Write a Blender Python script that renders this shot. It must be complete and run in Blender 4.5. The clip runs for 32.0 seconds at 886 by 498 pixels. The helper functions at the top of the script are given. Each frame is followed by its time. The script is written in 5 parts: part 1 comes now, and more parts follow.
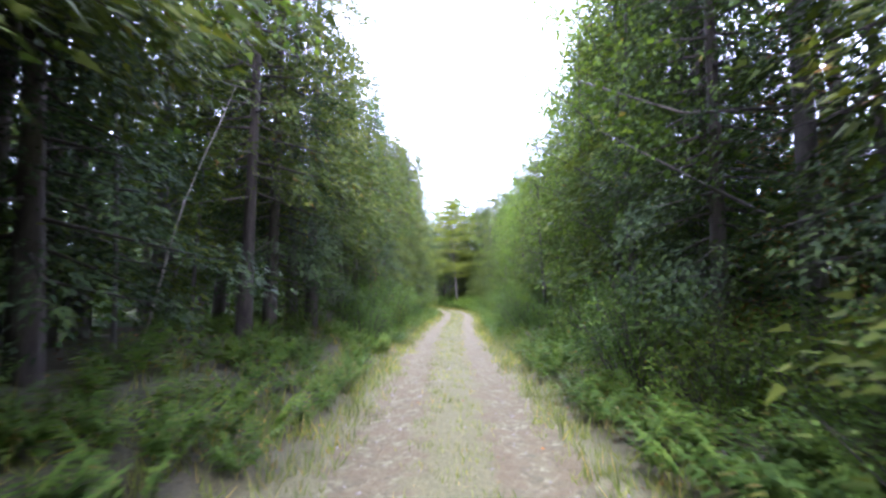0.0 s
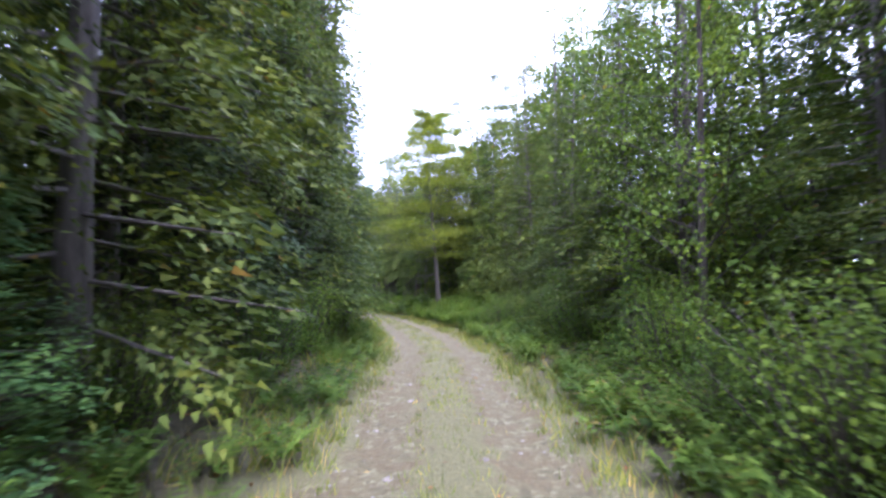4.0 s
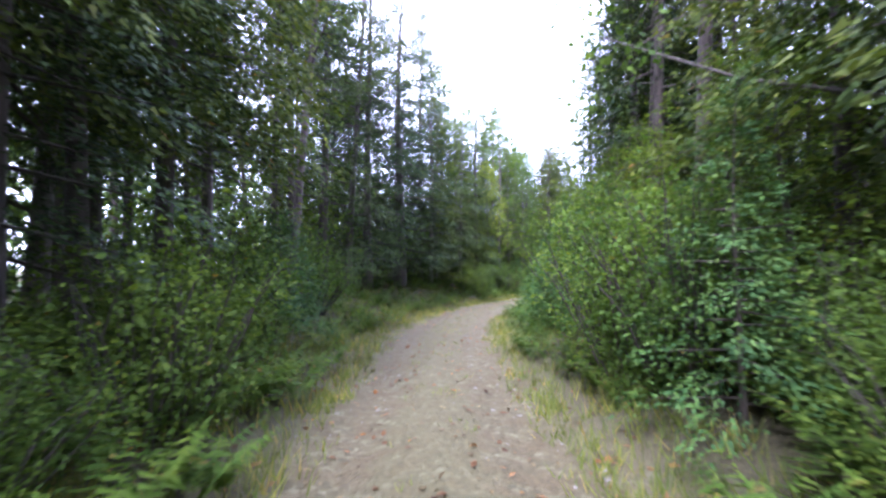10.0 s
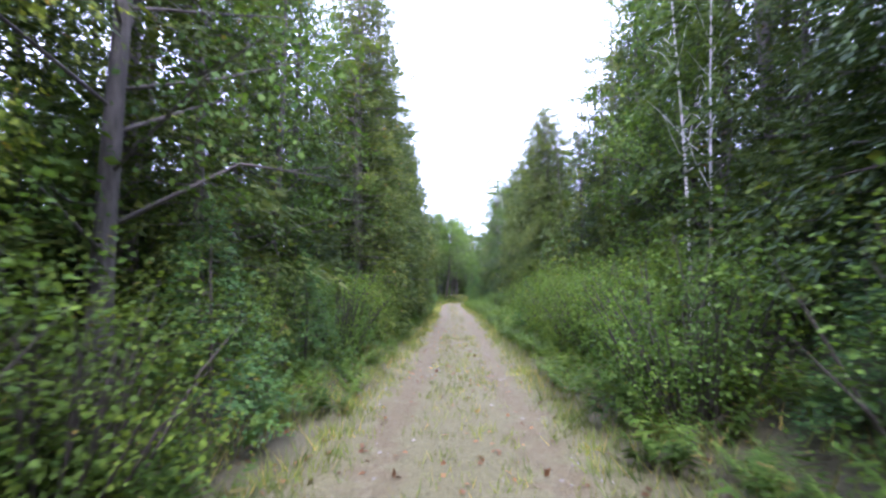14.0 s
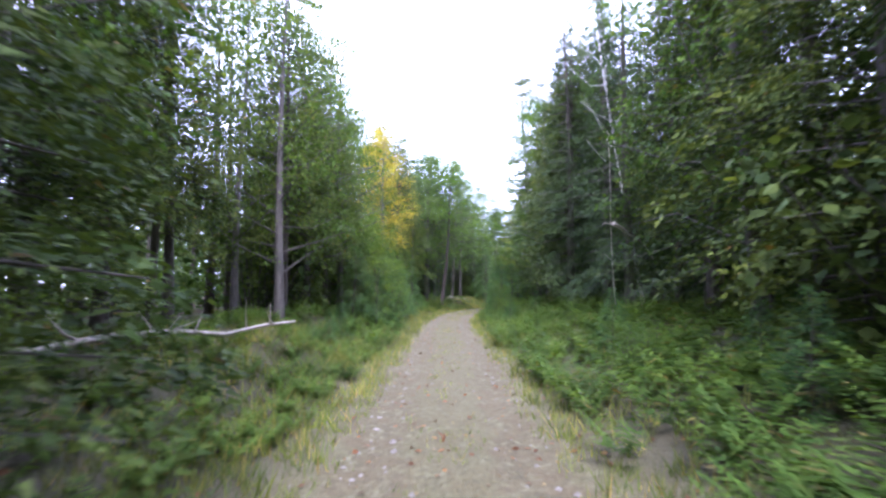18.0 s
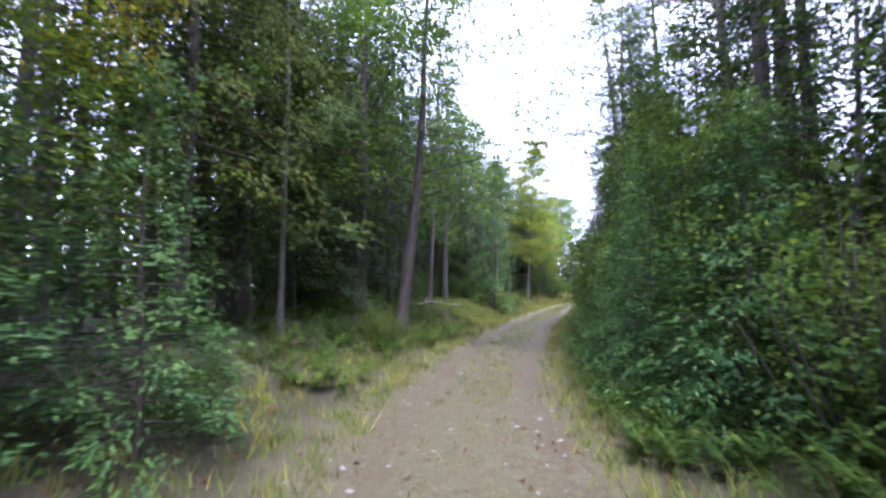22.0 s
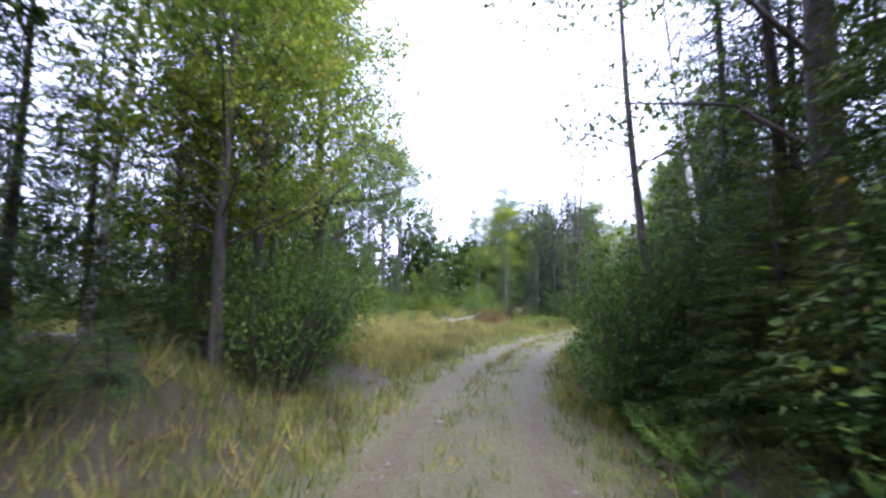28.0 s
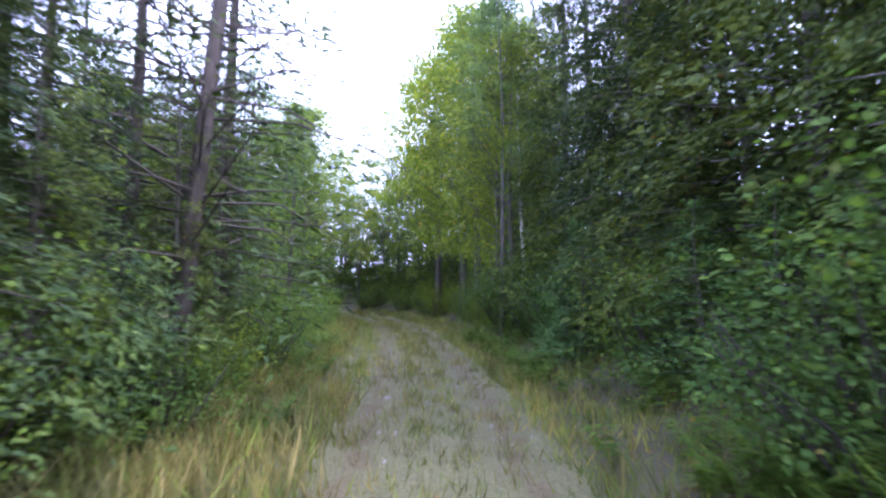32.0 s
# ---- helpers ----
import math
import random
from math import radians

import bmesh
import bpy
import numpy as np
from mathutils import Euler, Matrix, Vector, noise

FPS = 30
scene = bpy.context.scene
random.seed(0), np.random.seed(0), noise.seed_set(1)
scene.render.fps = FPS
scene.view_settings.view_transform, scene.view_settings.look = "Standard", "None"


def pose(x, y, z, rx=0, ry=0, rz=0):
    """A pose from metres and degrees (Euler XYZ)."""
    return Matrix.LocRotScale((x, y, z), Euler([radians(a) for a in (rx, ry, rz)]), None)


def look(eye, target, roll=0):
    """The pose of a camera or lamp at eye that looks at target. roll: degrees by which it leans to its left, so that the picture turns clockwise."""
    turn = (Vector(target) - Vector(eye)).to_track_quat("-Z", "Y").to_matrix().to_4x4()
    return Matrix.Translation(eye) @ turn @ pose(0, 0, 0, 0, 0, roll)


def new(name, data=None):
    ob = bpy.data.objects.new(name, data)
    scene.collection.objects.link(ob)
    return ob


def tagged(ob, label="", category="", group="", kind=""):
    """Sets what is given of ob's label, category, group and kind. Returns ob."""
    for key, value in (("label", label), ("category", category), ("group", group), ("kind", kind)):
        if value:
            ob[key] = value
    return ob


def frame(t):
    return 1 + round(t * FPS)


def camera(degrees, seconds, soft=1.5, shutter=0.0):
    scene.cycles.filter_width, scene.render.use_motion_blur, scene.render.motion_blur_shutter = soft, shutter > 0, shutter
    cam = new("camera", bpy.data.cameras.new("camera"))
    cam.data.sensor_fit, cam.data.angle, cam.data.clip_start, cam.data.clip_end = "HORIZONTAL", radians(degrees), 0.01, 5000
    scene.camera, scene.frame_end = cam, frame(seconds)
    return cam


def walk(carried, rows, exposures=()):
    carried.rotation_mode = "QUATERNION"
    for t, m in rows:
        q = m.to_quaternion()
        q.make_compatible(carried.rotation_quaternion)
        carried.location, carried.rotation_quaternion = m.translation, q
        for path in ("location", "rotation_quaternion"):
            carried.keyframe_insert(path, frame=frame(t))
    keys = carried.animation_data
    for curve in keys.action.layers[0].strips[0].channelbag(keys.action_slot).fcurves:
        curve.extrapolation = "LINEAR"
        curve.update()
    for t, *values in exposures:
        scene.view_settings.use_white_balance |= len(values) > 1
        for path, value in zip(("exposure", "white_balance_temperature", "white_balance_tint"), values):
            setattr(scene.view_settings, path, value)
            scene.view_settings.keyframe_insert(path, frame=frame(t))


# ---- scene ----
cam = camera(84.0, 32.0, soft=2.6, shutter=0.18)

# the drive: seconds, x, y, heading (degrees to the left of +y), tilt upwards
PATH = [
    (0.0, 0.00, 0.00, 1.20, 5.25),
    (0.5, 0.02, 3.41, 1.24, 6.62),
    (1.0, 0.01, 6.81, 2.35, 5.74),
    (1.5, -0.04, 10.21, 2.48, 5.87),
    (2.0, -0.07, 13.61, 2.05, 5.81),
    (2.5, -0.09, 17.01, 2.11, 5.28),
    (3.0, -0.10, 20.43, 1.56, 5.08),
    (3.5, -0.04, 23.89, -0.33, 4.49),
    (4.0, 0.09, 27.41, -1.14, 4.95),
    (4.5, 0.23, 31.00, -0.84, 4.95),
    (5.0, 0.32, 34.67, 0.54, 4.95),
    (5.5, 0.27, 38.41, 3.00, 5.77),
    (6.0, 0.02, 42.19, 6.55, 4.23),
    (6.5, -0.50, 45.99, 11.19, 6.61),
    (7.0, -1.27, 49.73, 15.06, 4.93),
    (7.5, -2.20, 53.43, 16.43, 4.41),
    (8.0, -3.24, 57.07, 18.44, 5.17),
    (8.5, -4.41, 60.60, 21.42, 4.53),
    (9.0, -5.75, 63.95, 24.77, 4.08),
    (9.5, -7.19, 67.14, 26.13, 2.81),
    (10.0, -8.64, 70.18, 27.32, 2.53),
    (10.5, -10.16, 73.09, 29.60, 4.61),
    (11.0, -11.74, 75.95, 30.03, 5.15),
    (11.5, -13.27, 78.87, 26.59, 5.94),
    (12.0, -14.59, 82.00, 20.96, 4.74),
    (12.5, -15.64, 85.30, 16.26, 4.28),
    (13.0, -16.29, 88.73, 9.14, 3.03),
    (13.5, -16.54, 92.21, 3.64, 4.67),
    (14.0, -16.54, 95.65, 1.50, 4.87),
    (14.5, -16.48, 99.10, 1.81, 4.89),
    (15.0, -16.45, 102.63, 1.99, 4.95),
    (15.5, -16.45, 106.24, 2.07, 4.95),
    (16.0, -16.46, 109.95, 2.02, 4.95),
    (16.5, -16.48, 113.74, 1.82, 5.45),
    (17.0, -16.49, 117.63, 1.57, 5.46),
    (17.5, -16.50, 121.57, 1.83, 5.08),
    (18.0, -16.54, 125.53, 1.87, 4.81),
    (18.5, -16.59, 129.26, 2.03, 4.53),
    (19.0, -16.67, 132.51, 2.22, 5.40),
    (19.5, -16.75, 135.46, 2.08, 4.09),
    (20.0, -16.82, 138.30, 1.73, 4.11),
    (20.5, -16.90, 141.14, 2.17, 5.51),
    (21.0, -17.00, 144.13, 2.26, 4.20),
    (21.5, -17.07, 147.26, 0.93, 4.30),
    (22.0, -17.04, 150.53, -1.13, 4.38),
    (22.5, -16.86, 153.90, -3.94, 4.30),
    (23.0, -16.48, 157.32, -7.88, 4.31),
    (23.5, -15.85, 160.76, -11.74, 4.25),
    (24.0, -15.01, 164.22, -14.28, 5.62),
    (24.5, -14.04, 167.68, -15.62, 4.73),
    (25.0, -12.98, 171.13, -16.59, 4.95),
    (25.5, -11.85, 174.59, -17.19, 4.95),
    (26.0, -10.68, 178.05, -17.43, 4.95),
    (26.5, -9.48, 181.53, -17.31, 5.64),
    (27.0, -8.28, 185.03, -17.16, 6.79),
    (27.5, -7.03, 188.50, -19.11, 6.41),
    (28.0, -5.68, 191.92, -21.17, 6.01),
    (28.5, -4.22, 195.27, -23.80, 6.01),
    (29.0, -2.61, 198.49, -27.96, 4.76),
    (29.5, -0.75, 201.56, -33.46, 4.94),
    (30.0, 1.37, 204.44, -38.41, 4.62),
    (30.5, 3.71, 207.09, -43.50, 5.90),
    (31.0, 6.17, 209.51, -46.86, 4.89),
    (31.5, 8.74, 211.67, -52.58, 4.78),
    (32.0, 11.39, 213.61, -54.51, 4.88),
]
EXPOSURES = [(0.0, 3.00, 5200.0, 35.0), (1.0, 2.58, 5200.0, 35.0), (3.0, 2.50, 5200.0, 35.0), (5.0, 2.93, 5200.0, 35.0), (7.0, 3.03, 5200.0, 35.0), (8.0, 2.89, 5200.0, 35.0), (9.0, 3.10, 5200.0, 35.0), (10.5, 2.73, 5200.0, 35.0), (13.0, 3.15, 5200.0, 35.0), (14.0, 2.62, 5200.0, 35.0), (15.0, 2.57, 5200.0, 35.0), (17.0, 2.79, 5200.0, 35.0), (18.5, 2.34, 5200.0, 35.0), (19.0, 2.29, 5200.0, 35.0), (20.0, 2.55, 5200.0, 35.0), (22.0, 2.42, 5200.0, 35.0), (24.5, 2.84, 5200.0, 35.0), (27.0, 1.74, 5200.0, 35.0), (28.0, 1.95, 5200.0, 35.0), (29.0, 0.96, 5050.0, 35.0), (30.0, 0.38, 5050.0, 35.0), (31.0, 1.19, 5050.0, 35.0), (32.0, 2.40, 5050.0, 35.0)]
walk(cam, [(t, pose(x, y, 1.55, 90 + tilt, 0, turn)) for t, x, y, turn, tilt in PATH], EXPOSURES)

# the middle of the track, from behind the start to past the end
CENTRE = [(-0.2, -45.0), (-0.1, -15.0), (0.0, 0.0), (0.0, 6.8), (-0.1, 13.6), (-0.1, 20.4), (0.1, 27.4), (0.3, 34.7), (0.0, 42.2), (-1.3, 49.7), (-3.2, 57.1), (-5.8, 64.0), (-8.6, 70.2), (-11.7, 75.9), (-14.6, 82.0), (-16.3, 88.7), (-16.5, 95.7), (-16.5, 102.6), (-16.5, 109.9), (-16.5, 117.6), (-16.5, 125.5), (-16.7, 132.5), (-16.8, 138.3), (-17.0, 144.1), (-17.0, 150.5), (-16.5, 157.3), (-15.0, 164.2), (-13.0, 171.1), (-10.7, 178.1), (-8.3, 185.0), (-5.7, 191.9), (-2.6, 198.5), (1.4, 204.4), (6.2, 209.5), (11.4, 213.6), (17.0, 217.8), (22.3, 222.4), (27.3, 227.2), (31.8, 232.6), (35.1, 238.8), (36.2, 245.7), (35.0, 252.6), (31.5, 258.7), (27.0, 264.0)]

# ---- the light: a thin bright overcast ----
world = bpy.data.worlds.new("sky")
scene.world = world
world.use_nodes = True
wn = world.node_tree
sky = wn.nodes.new("ShaderNodeTexSky")
sky.sky_type = "NISHITA"
sky.sun_disc = False
sky.sun_elevation = radians(48)
sky.sun_rotation = radians(176)
sky.air_density = 1.0
sky.dust_density = 4.0
sky.ozone_density = 1.0
pale = wn.nodes.new("ShaderNodeMix")
pale.data_type = "RGBA"
pale.inputs[0].default_value = 0.72
pale.inputs[7].default_value = (10.5, 10.8, 11.6, 1)
wn.links.new(sky.outputs[0], pale.inputs[6])
wn.links.new(pale.outputs[2], wn.nodes["Background"].inputs[0])
wn.nodes["Background"].inputs[1].default_value = 0.13

lamp = bpy.data.lights.new("sun", "SUN")
lamp.energy, lamp.angle, lamp.color = 1.3, radians(12), (1.0, 0.95, 0.86)
sun = new("sun", lamp)
sun.matrix_world = look((4, -55, 90), (0, 0, 0))


# ---- materials ----
def rgb(c):
    return (c[0], c[1], c[2], 1)


def shader(name):
    m = bpy.data.materials.new(name)
    m.use_nodes = True
    nt = m.node_tree
    return m, nt, nt.nodes["Principled BSDF"], nt.nodes["Material Output"]


def node(nt, kind, **values):
    n = nt.nodes.new(kind)
    for key, v in values.items():
        n.inputs[key.replace("_", " ")].default_value = v
    return n


def noise_tex(nt, scale, detail=4, rough=0.55, coord=None):
    n = nt.nodes.new("ShaderNodeTexNoise")
    n.inputs["Scale"].default_value = scale
    n.inputs["Detail"].default_value = detail
    n.inputs["Roughness"].default_value = rough
    if coord is not None:
        nt.links.new(coord, n.inputs["Vector"])
    return n


def ramp(nt, source, stops):
    r = nt.nodes.new("ShaderNodeValToRGB")
    while len(r.color_ramp.elements) < len(stops):
        r.color_ramp.elements.new(0.5)
    for e, (p, c) in zip(r.color_ramp.elements, stops):
        e.position, e.color = p, rgb(c)
    nt.links.new(source, r.inputs[0])
    return r


def mix(nt, fac, a, b, blend="MIX"):
    m = nt.nodes.new("ShaderNodeMix")
    m.data_type, m.blend_type = "RGBA", blend
    for socket, v in ((m.inputs[0], fac), (m.inputs[6], a), (m.inputs[7], b)):
        if isinstance(v, (int, float)):
            socket.default_value = v
        elif isinstance(v, tuple):
            socket.default_value = rgb(v)
        else:
            nt.links.new(v, socket)
    return m.outputs[2]


def bump(nt, bsdf, height, strength, distance):
    b = nt.nodes.new("ShaderNodeBump")
    b.inputs["Strength"].default_value, b.inputs["Distance"].default_value = strength, distance
    nt.links.new(height, b.inputs["Height"])
    nt.links.new(b.outputs[0], bsdf.inputs["Normal"])


def leaf_material(name, dark, mid, light, odd=None, share=0.04, glow=0.35, rough=0.62, mass=0.55):
    """Thin leaves that gather into boughs: each leaf, bough and plant has its own shade; light shines through them.
    mass: how far the sprays follow the swell of the crown instead of lying each its own way."""
    m, nt, bsdf, out = shader(name)
    geo = nt.nodes.new("ShaderNodeNewGeometry")
    info = nt.nodes.new("ShaderNodeObjectInfo")
    texc = nt.nodes.new("ShaderNodeTexCoord")
    place_in = texc.outputs["Object"]

    def vec(op, a, b=None):
        n = nt.nodes.new("ShaderNodeVectorMath")
        n.operation = op
        for i, v in enumerate((a, b)):
            if v is None:
                continue
            if isinstance(v, tuple):
                n.inputs[i].default_value = v
            else:
                nt.links.new(v, n.inputs[i])
        return n.outputs[0]
    stops = [(0.0, dark), (0.5, mid), (1.0 - share if odd else 1.0, light)]
    if odd:
        stops.append((1.0 - share + 0.005, odd))
    each = ramp(nt, geo.outputs["Random Per Island"], stops)
    patch = noise_tex(nt, 0.5, 3, 0.55, place_in)
    bough = noise_tex(nt, 2.3, 3, 0.6, place_in)
    tone = ramp(nt, patch.outputs[0], [(0.3, (0.60, 0.66, 0.66)), (0.7, (1.28, 1.20, 0.92))])
    clump = ramp(nt, bough.outputs[0], [(0.34, (0.55, 0.60, 0.62)), (0.52, (0.95, 0.96, 0.95)), (0.68, (1.40, 1.34, 1.15))])
    plant = ramp(nt, info.outputs["Random"], [(0.0, (0.76, 0.85, 0.92)), (0.5, (1, 1, 1)), (1.0, (1.16, 1.08, 0.84))])
    c = mix(nt, 1.0, mix(nt, 1.0, each.outputs[0], tone.outputs[0], "MULTIPLY"), plant.outputs[0], "MULTIPLY")
    c = mix(nt, 1.0, c, clump.outputs[0], "MULTIPLY")
    nt.links.new(c, bsdf.inputs["Base Color"])
    bsdf.inputs["Roughness"].default_value = rough
    bsdf.inputs["Specular IOR Level"].default_value = 0.10
    outward = vec("ADD", vec("NORMALIZE", vec("MULTIPLY", place_in, (1, 1, 0))), (0, 0, 0.55))
    turned = nt.nodes.new("ShaderNodeVectorTransform")
    turned.vector_type, turned.convert_from, turned.convert_to = "VECTOR", "OBJECT", "WORLD"
    nt.links.new(outward, turned.inputs[0])
    swell = vec("MULTIPLY", vec("NORMALIZE", turned.outputs[0]) if mass > 0.3 else (0.0, 0.0, 1.0), (mass, mass, mass))
    lumps = vec("MULTIPLY", vec("SUBTRACT", bough.outputs["Color"], (0.5, 0.5, 0.5)), (1.7, 1.7, 1.7))
    own = vec("MULTIPLY", geo.outputs["Normal"], (1 - mass, 1 - mass, 1 - mass))
    way = vec("NORMALIZE", vec("ADD", vec("ADD", own, swell), lumps))
    nt.links.new(way, bsdf.inputs["Normal"])
    thin = nt.nodes.new("ShaderNodeBsdfTranslucent")
    warm = mix(nt, 1.0, c, (1.25, 1.2, 0.55), "MULTIPLY")
    nt.links.new(warm, thin.inputs["Color"])
    both = nt.nodes.new("ShaderNodeMixShader")
    both.inputs[0].default_value = glow
    nt.links.new(bsdf.outputs[0], both.inputs[1])
    nt.links.new(thin.outputs[0], both.inputs[2])
    nt.links.new(both.outputs[0], out.inputs["Surface"])
    return m


def bark_material(name, dark, light, scale=6.0, depth=0.02, marks=None):
    m, nt, bsdf, out = shader(name)
    tc = nt.nodes.new("ShaderNodeTexCoord")
    mp = nt.nodes.new("ShaderNodeMapping")
    mp.inputs["Scale"].default_value = (1, 1, 0.22) if marks is None else (1, 1, 3.5)
    nt.links.new(tc.outputs["Object"], mp.inputs["Vector"])
    grain = noise_tex(nt, scale * 3, 6, 0.65, mp.outputs[0])
    big = noise_tex(nt, 0.9, 3, 0.5, tc.outputs["Object"])
    if marks is None:
        c = ramp(nt, grain.outputs[0], [(0.32, dark), (0.68, light)]).outputs[0]
    else:
        c = ramp(nt, grain.outputs[0], [(0.40, marks), (0.47, light), (0.8, dark)]).outputs[0]
    c = mix(nt, 1.0, c, ramp(nt, big.outputs[0], [(0.3, (0.7, 0.72, 0.68)), (0.7, (1.15, 1.1, 1.05))]).outputs[0], "MULTIPLY")
    nt.links.new(c, bsdf.inputs["Base Color"])
    bsdf.inputs["Roughness"].default_value = 0.9
    bump(nt, bsdf, grain.outputs[0], 0.8, depth)
    return m


M_CEDAR = leaf_material("cedar_sprays", (0.042, 0.072, 0.018), (0.072, 0.108, 0.024), (0.115, 0.148, 0.032), (0.17, 0.11, 0.035), 0.012, 0.3)
M_SPRUCE = leaf_material("spruce_needles", (0.026, 0.05, 0.022), (0.046, 0.08, 0.028), (0.074, 0.11, 0.034), None, 0, 0.2)
M_FIR = leaf_material("young_fir_needles", (0.04, 0.10, 0.035), (0.07, 0.15, 0.045), (0.12, 0.21, 0.06), None, 0, 0.25)
M_MAPLE = leaf_material("maple_leaves", (0.054, 0.104, 0.022), (0.08, 0.142, 0.028), (0.115, 0.18, 0.036), (0.22, 0.16, 0.04), 0.008, 0.42)
M_ALDER = leaf_material("alder_leaves", (0.068, 0.125, 0.024), (0.098, 0.17, 0.03), (0.14, 0.215, 0.04), (0.26, 0.2, 0.05), 0.006, 0.42)
# lit shrubs: the sun on them is mixed into a lighter leaf green
M_LIME = leaf_material("sunlit_tint_shrub_leaves", (0.10, 0.16, 0.02), (0.15, 0.215, 0.025), (0.20, 0.26, 0.032), None, 0, 0.45)
# sunlight on the maples is put into this brighter, yellower leaf colour
M_SUNNY = leaf_material("sunlit_tint_maple_leaves", (0.10, 0.165, 0.025), (0.17, 0.245, 0.032), (0.27, 0.33, 0.05), (0.4, 0.3, 0.05), 0.02, 0.5)
M_GOLD = leaf_material("turning_maple_leaves", (0.18, 0.22, 0.03), (0.36, 0.32, 0.03), (0.56, 0.44, 0.04), (0.5, 0.28, 0.03), 0.05, 0.45)
M_RUST = leaf_material("dead_brown_foliage", (0.10, 0.05, 0.03), (0.19, 0.085, 0.04), (0.28, 0.14, 0.07), None, 0, 0.25)
M_ASPEN = leaf_material("aspen_leaves", (0.07, 0.12, 0.045), (0.11, 0.175, 0.07), (0.17, 0.24, 0.10), None, 0, 0.4)
M_PINE = leaf_material("pine_needles", (0.035, 0.065, 0.025), (0.065, 0.10, 0.032), (0.11, 0.145, 0.04), None, 0, 0.2)
M_PINEGOLD = leaf_material("pale_pine_needles", (0.11, 0.15, 0.022), (0.19, 0.235, 0.03), (0.28, 0.31, 0.04), None, 0, 0.3)
M_FERN = leaf_material("bracken_fronds", (0.06, 0.115, 0.02), (0.09, 0.155, 0.026), (0.13, 0.19, 0.034), (0.2, 0.16, 0.05), 0.03, 0.4, mass=0.25)
M_GRASS = leaf_material("verge_grass", (0.07, 0.115, 0.022), (0.13, 0.17, 0.04), (0.215, 0.225, 0.065), (0.3, 0.24, 0.1), 0.1, 0.35, mass=0.25)
M_STRAW = leaf_material("meadow_grass", (0.10, 0.105, 0.035), (0.18, 0.155, 0.06), (0.27, 0.215, 0.09), (0.16, 0.2, 0.04), 0.2, 0.35, mass=0.25)
M_FLOWER = leaf_material("goldenrod_heads", (0.14, 0.15, 0.03), (0.2, 0.19, 0.04), (0.27, 0.24, 0.05), None, 0, 0.3, mass=0.25)
M_WHITE = leaf_material("pale_dry_leaves", (0.13, 0.085, 0.045), (0.19, 0.135, 0.075), (0.28, 0.215, 0.13), (0.3, 0.13, 0.04), 0.15, 0.2, mass=0.25)

M_UNDER = leaf_material("undergrowth_leaves", (0.04, 0.08, 0.02), (0.06, 0.115, 0.026), (0.09, 0.15, 0.032), None, 0, 0.35, mass=0.25)
M_FAR = leaf_material("far_woods_foliage", (0.04, 0.075, 0.024), (0.06, 0.105, 0.03), (0.09, 0.135, 0.038), None, 0, 0.25, mass=0.25)

B_DARK = bark_material("dark_conifer_bark", (0.032, 0.026, 0.022), (0.082, 0.068, 0.056))
B_GREY = bark_material("grey_bark", (0.05, 0.044, 0.039), (0.125, 0.115, 0.102), 5)
B_PINE = bark_material("pine_bark", (0.042, 0.034, 0.03), (0.115, 0.096, 0.084), 4, 0.03)
B_BIRCH = bark_material("birch_bark", (0.62, 0.6, 0.56), (0.78, 0.77, 0.74), 2.5, 0.006, (0.06, 0.05, 0.045))
B_DEAD = bark_material("bleached_dead_wood", (0.24, 0.21, 0.18), (0.46, 0.43, 0.38), 5, 0.01)
B_ALDER = bark_material("shrub_bark", (0.028, 0.024, 0.018), (0.07, 0.06, 0.048), 8, 0.006)


def floor_material():
    m, nt, bsdf, out = shader("forest_floor")
    tc = nt.nodes.new("ShaderNodeTexCoord")
    a = noise_tex(nt, 0.35, 5, 0.6, tc.outputs["Object"])
    b = noise_tex(nt, 9.0, 6, 0.7, tc.outputs["Object"])
    litter = ramp(nt, b.outputs[0], [(0.3, (0.026, 0.016, 0.010)), (0.55, (0.075, 0.040, 0.022)), (0.75, (0.16, 0.075, 0.035))])
    moss = ramp(nt, b.outputs[0], [(0.3, (0.03, 0.05, 0.015)), (0.7, (0.09, 0.13, 0.035))])
    patch = ramp(nt, a.outputs[0], [(0.42, (0, 0, 0)), (0.58, (1, 1, 1))])
    c = mix(nt, patch.outputs[0], litter.outputs[0], moss.outputs[0])
    field = nt.nodes.new("ShaderNodeAttribute")
    field.attribute_name = "meadow"
    hay = ramp(nt, b.outputs[0], [(0.3, (0.12, 0.11, 0.04)), (0.7, (0.28, 0.235, 0.11))])
    c = mix(nt, field.outputs["Fac"], c, hay.outputs[0])
    nt.links.new(c, bsdf.inputs["Base Color"])
    bsdf.inputs["Roughness"].default_value = 0.95
    bump(nt, bsdf, b.outputs[0], 0.9, 0.06)
    return m


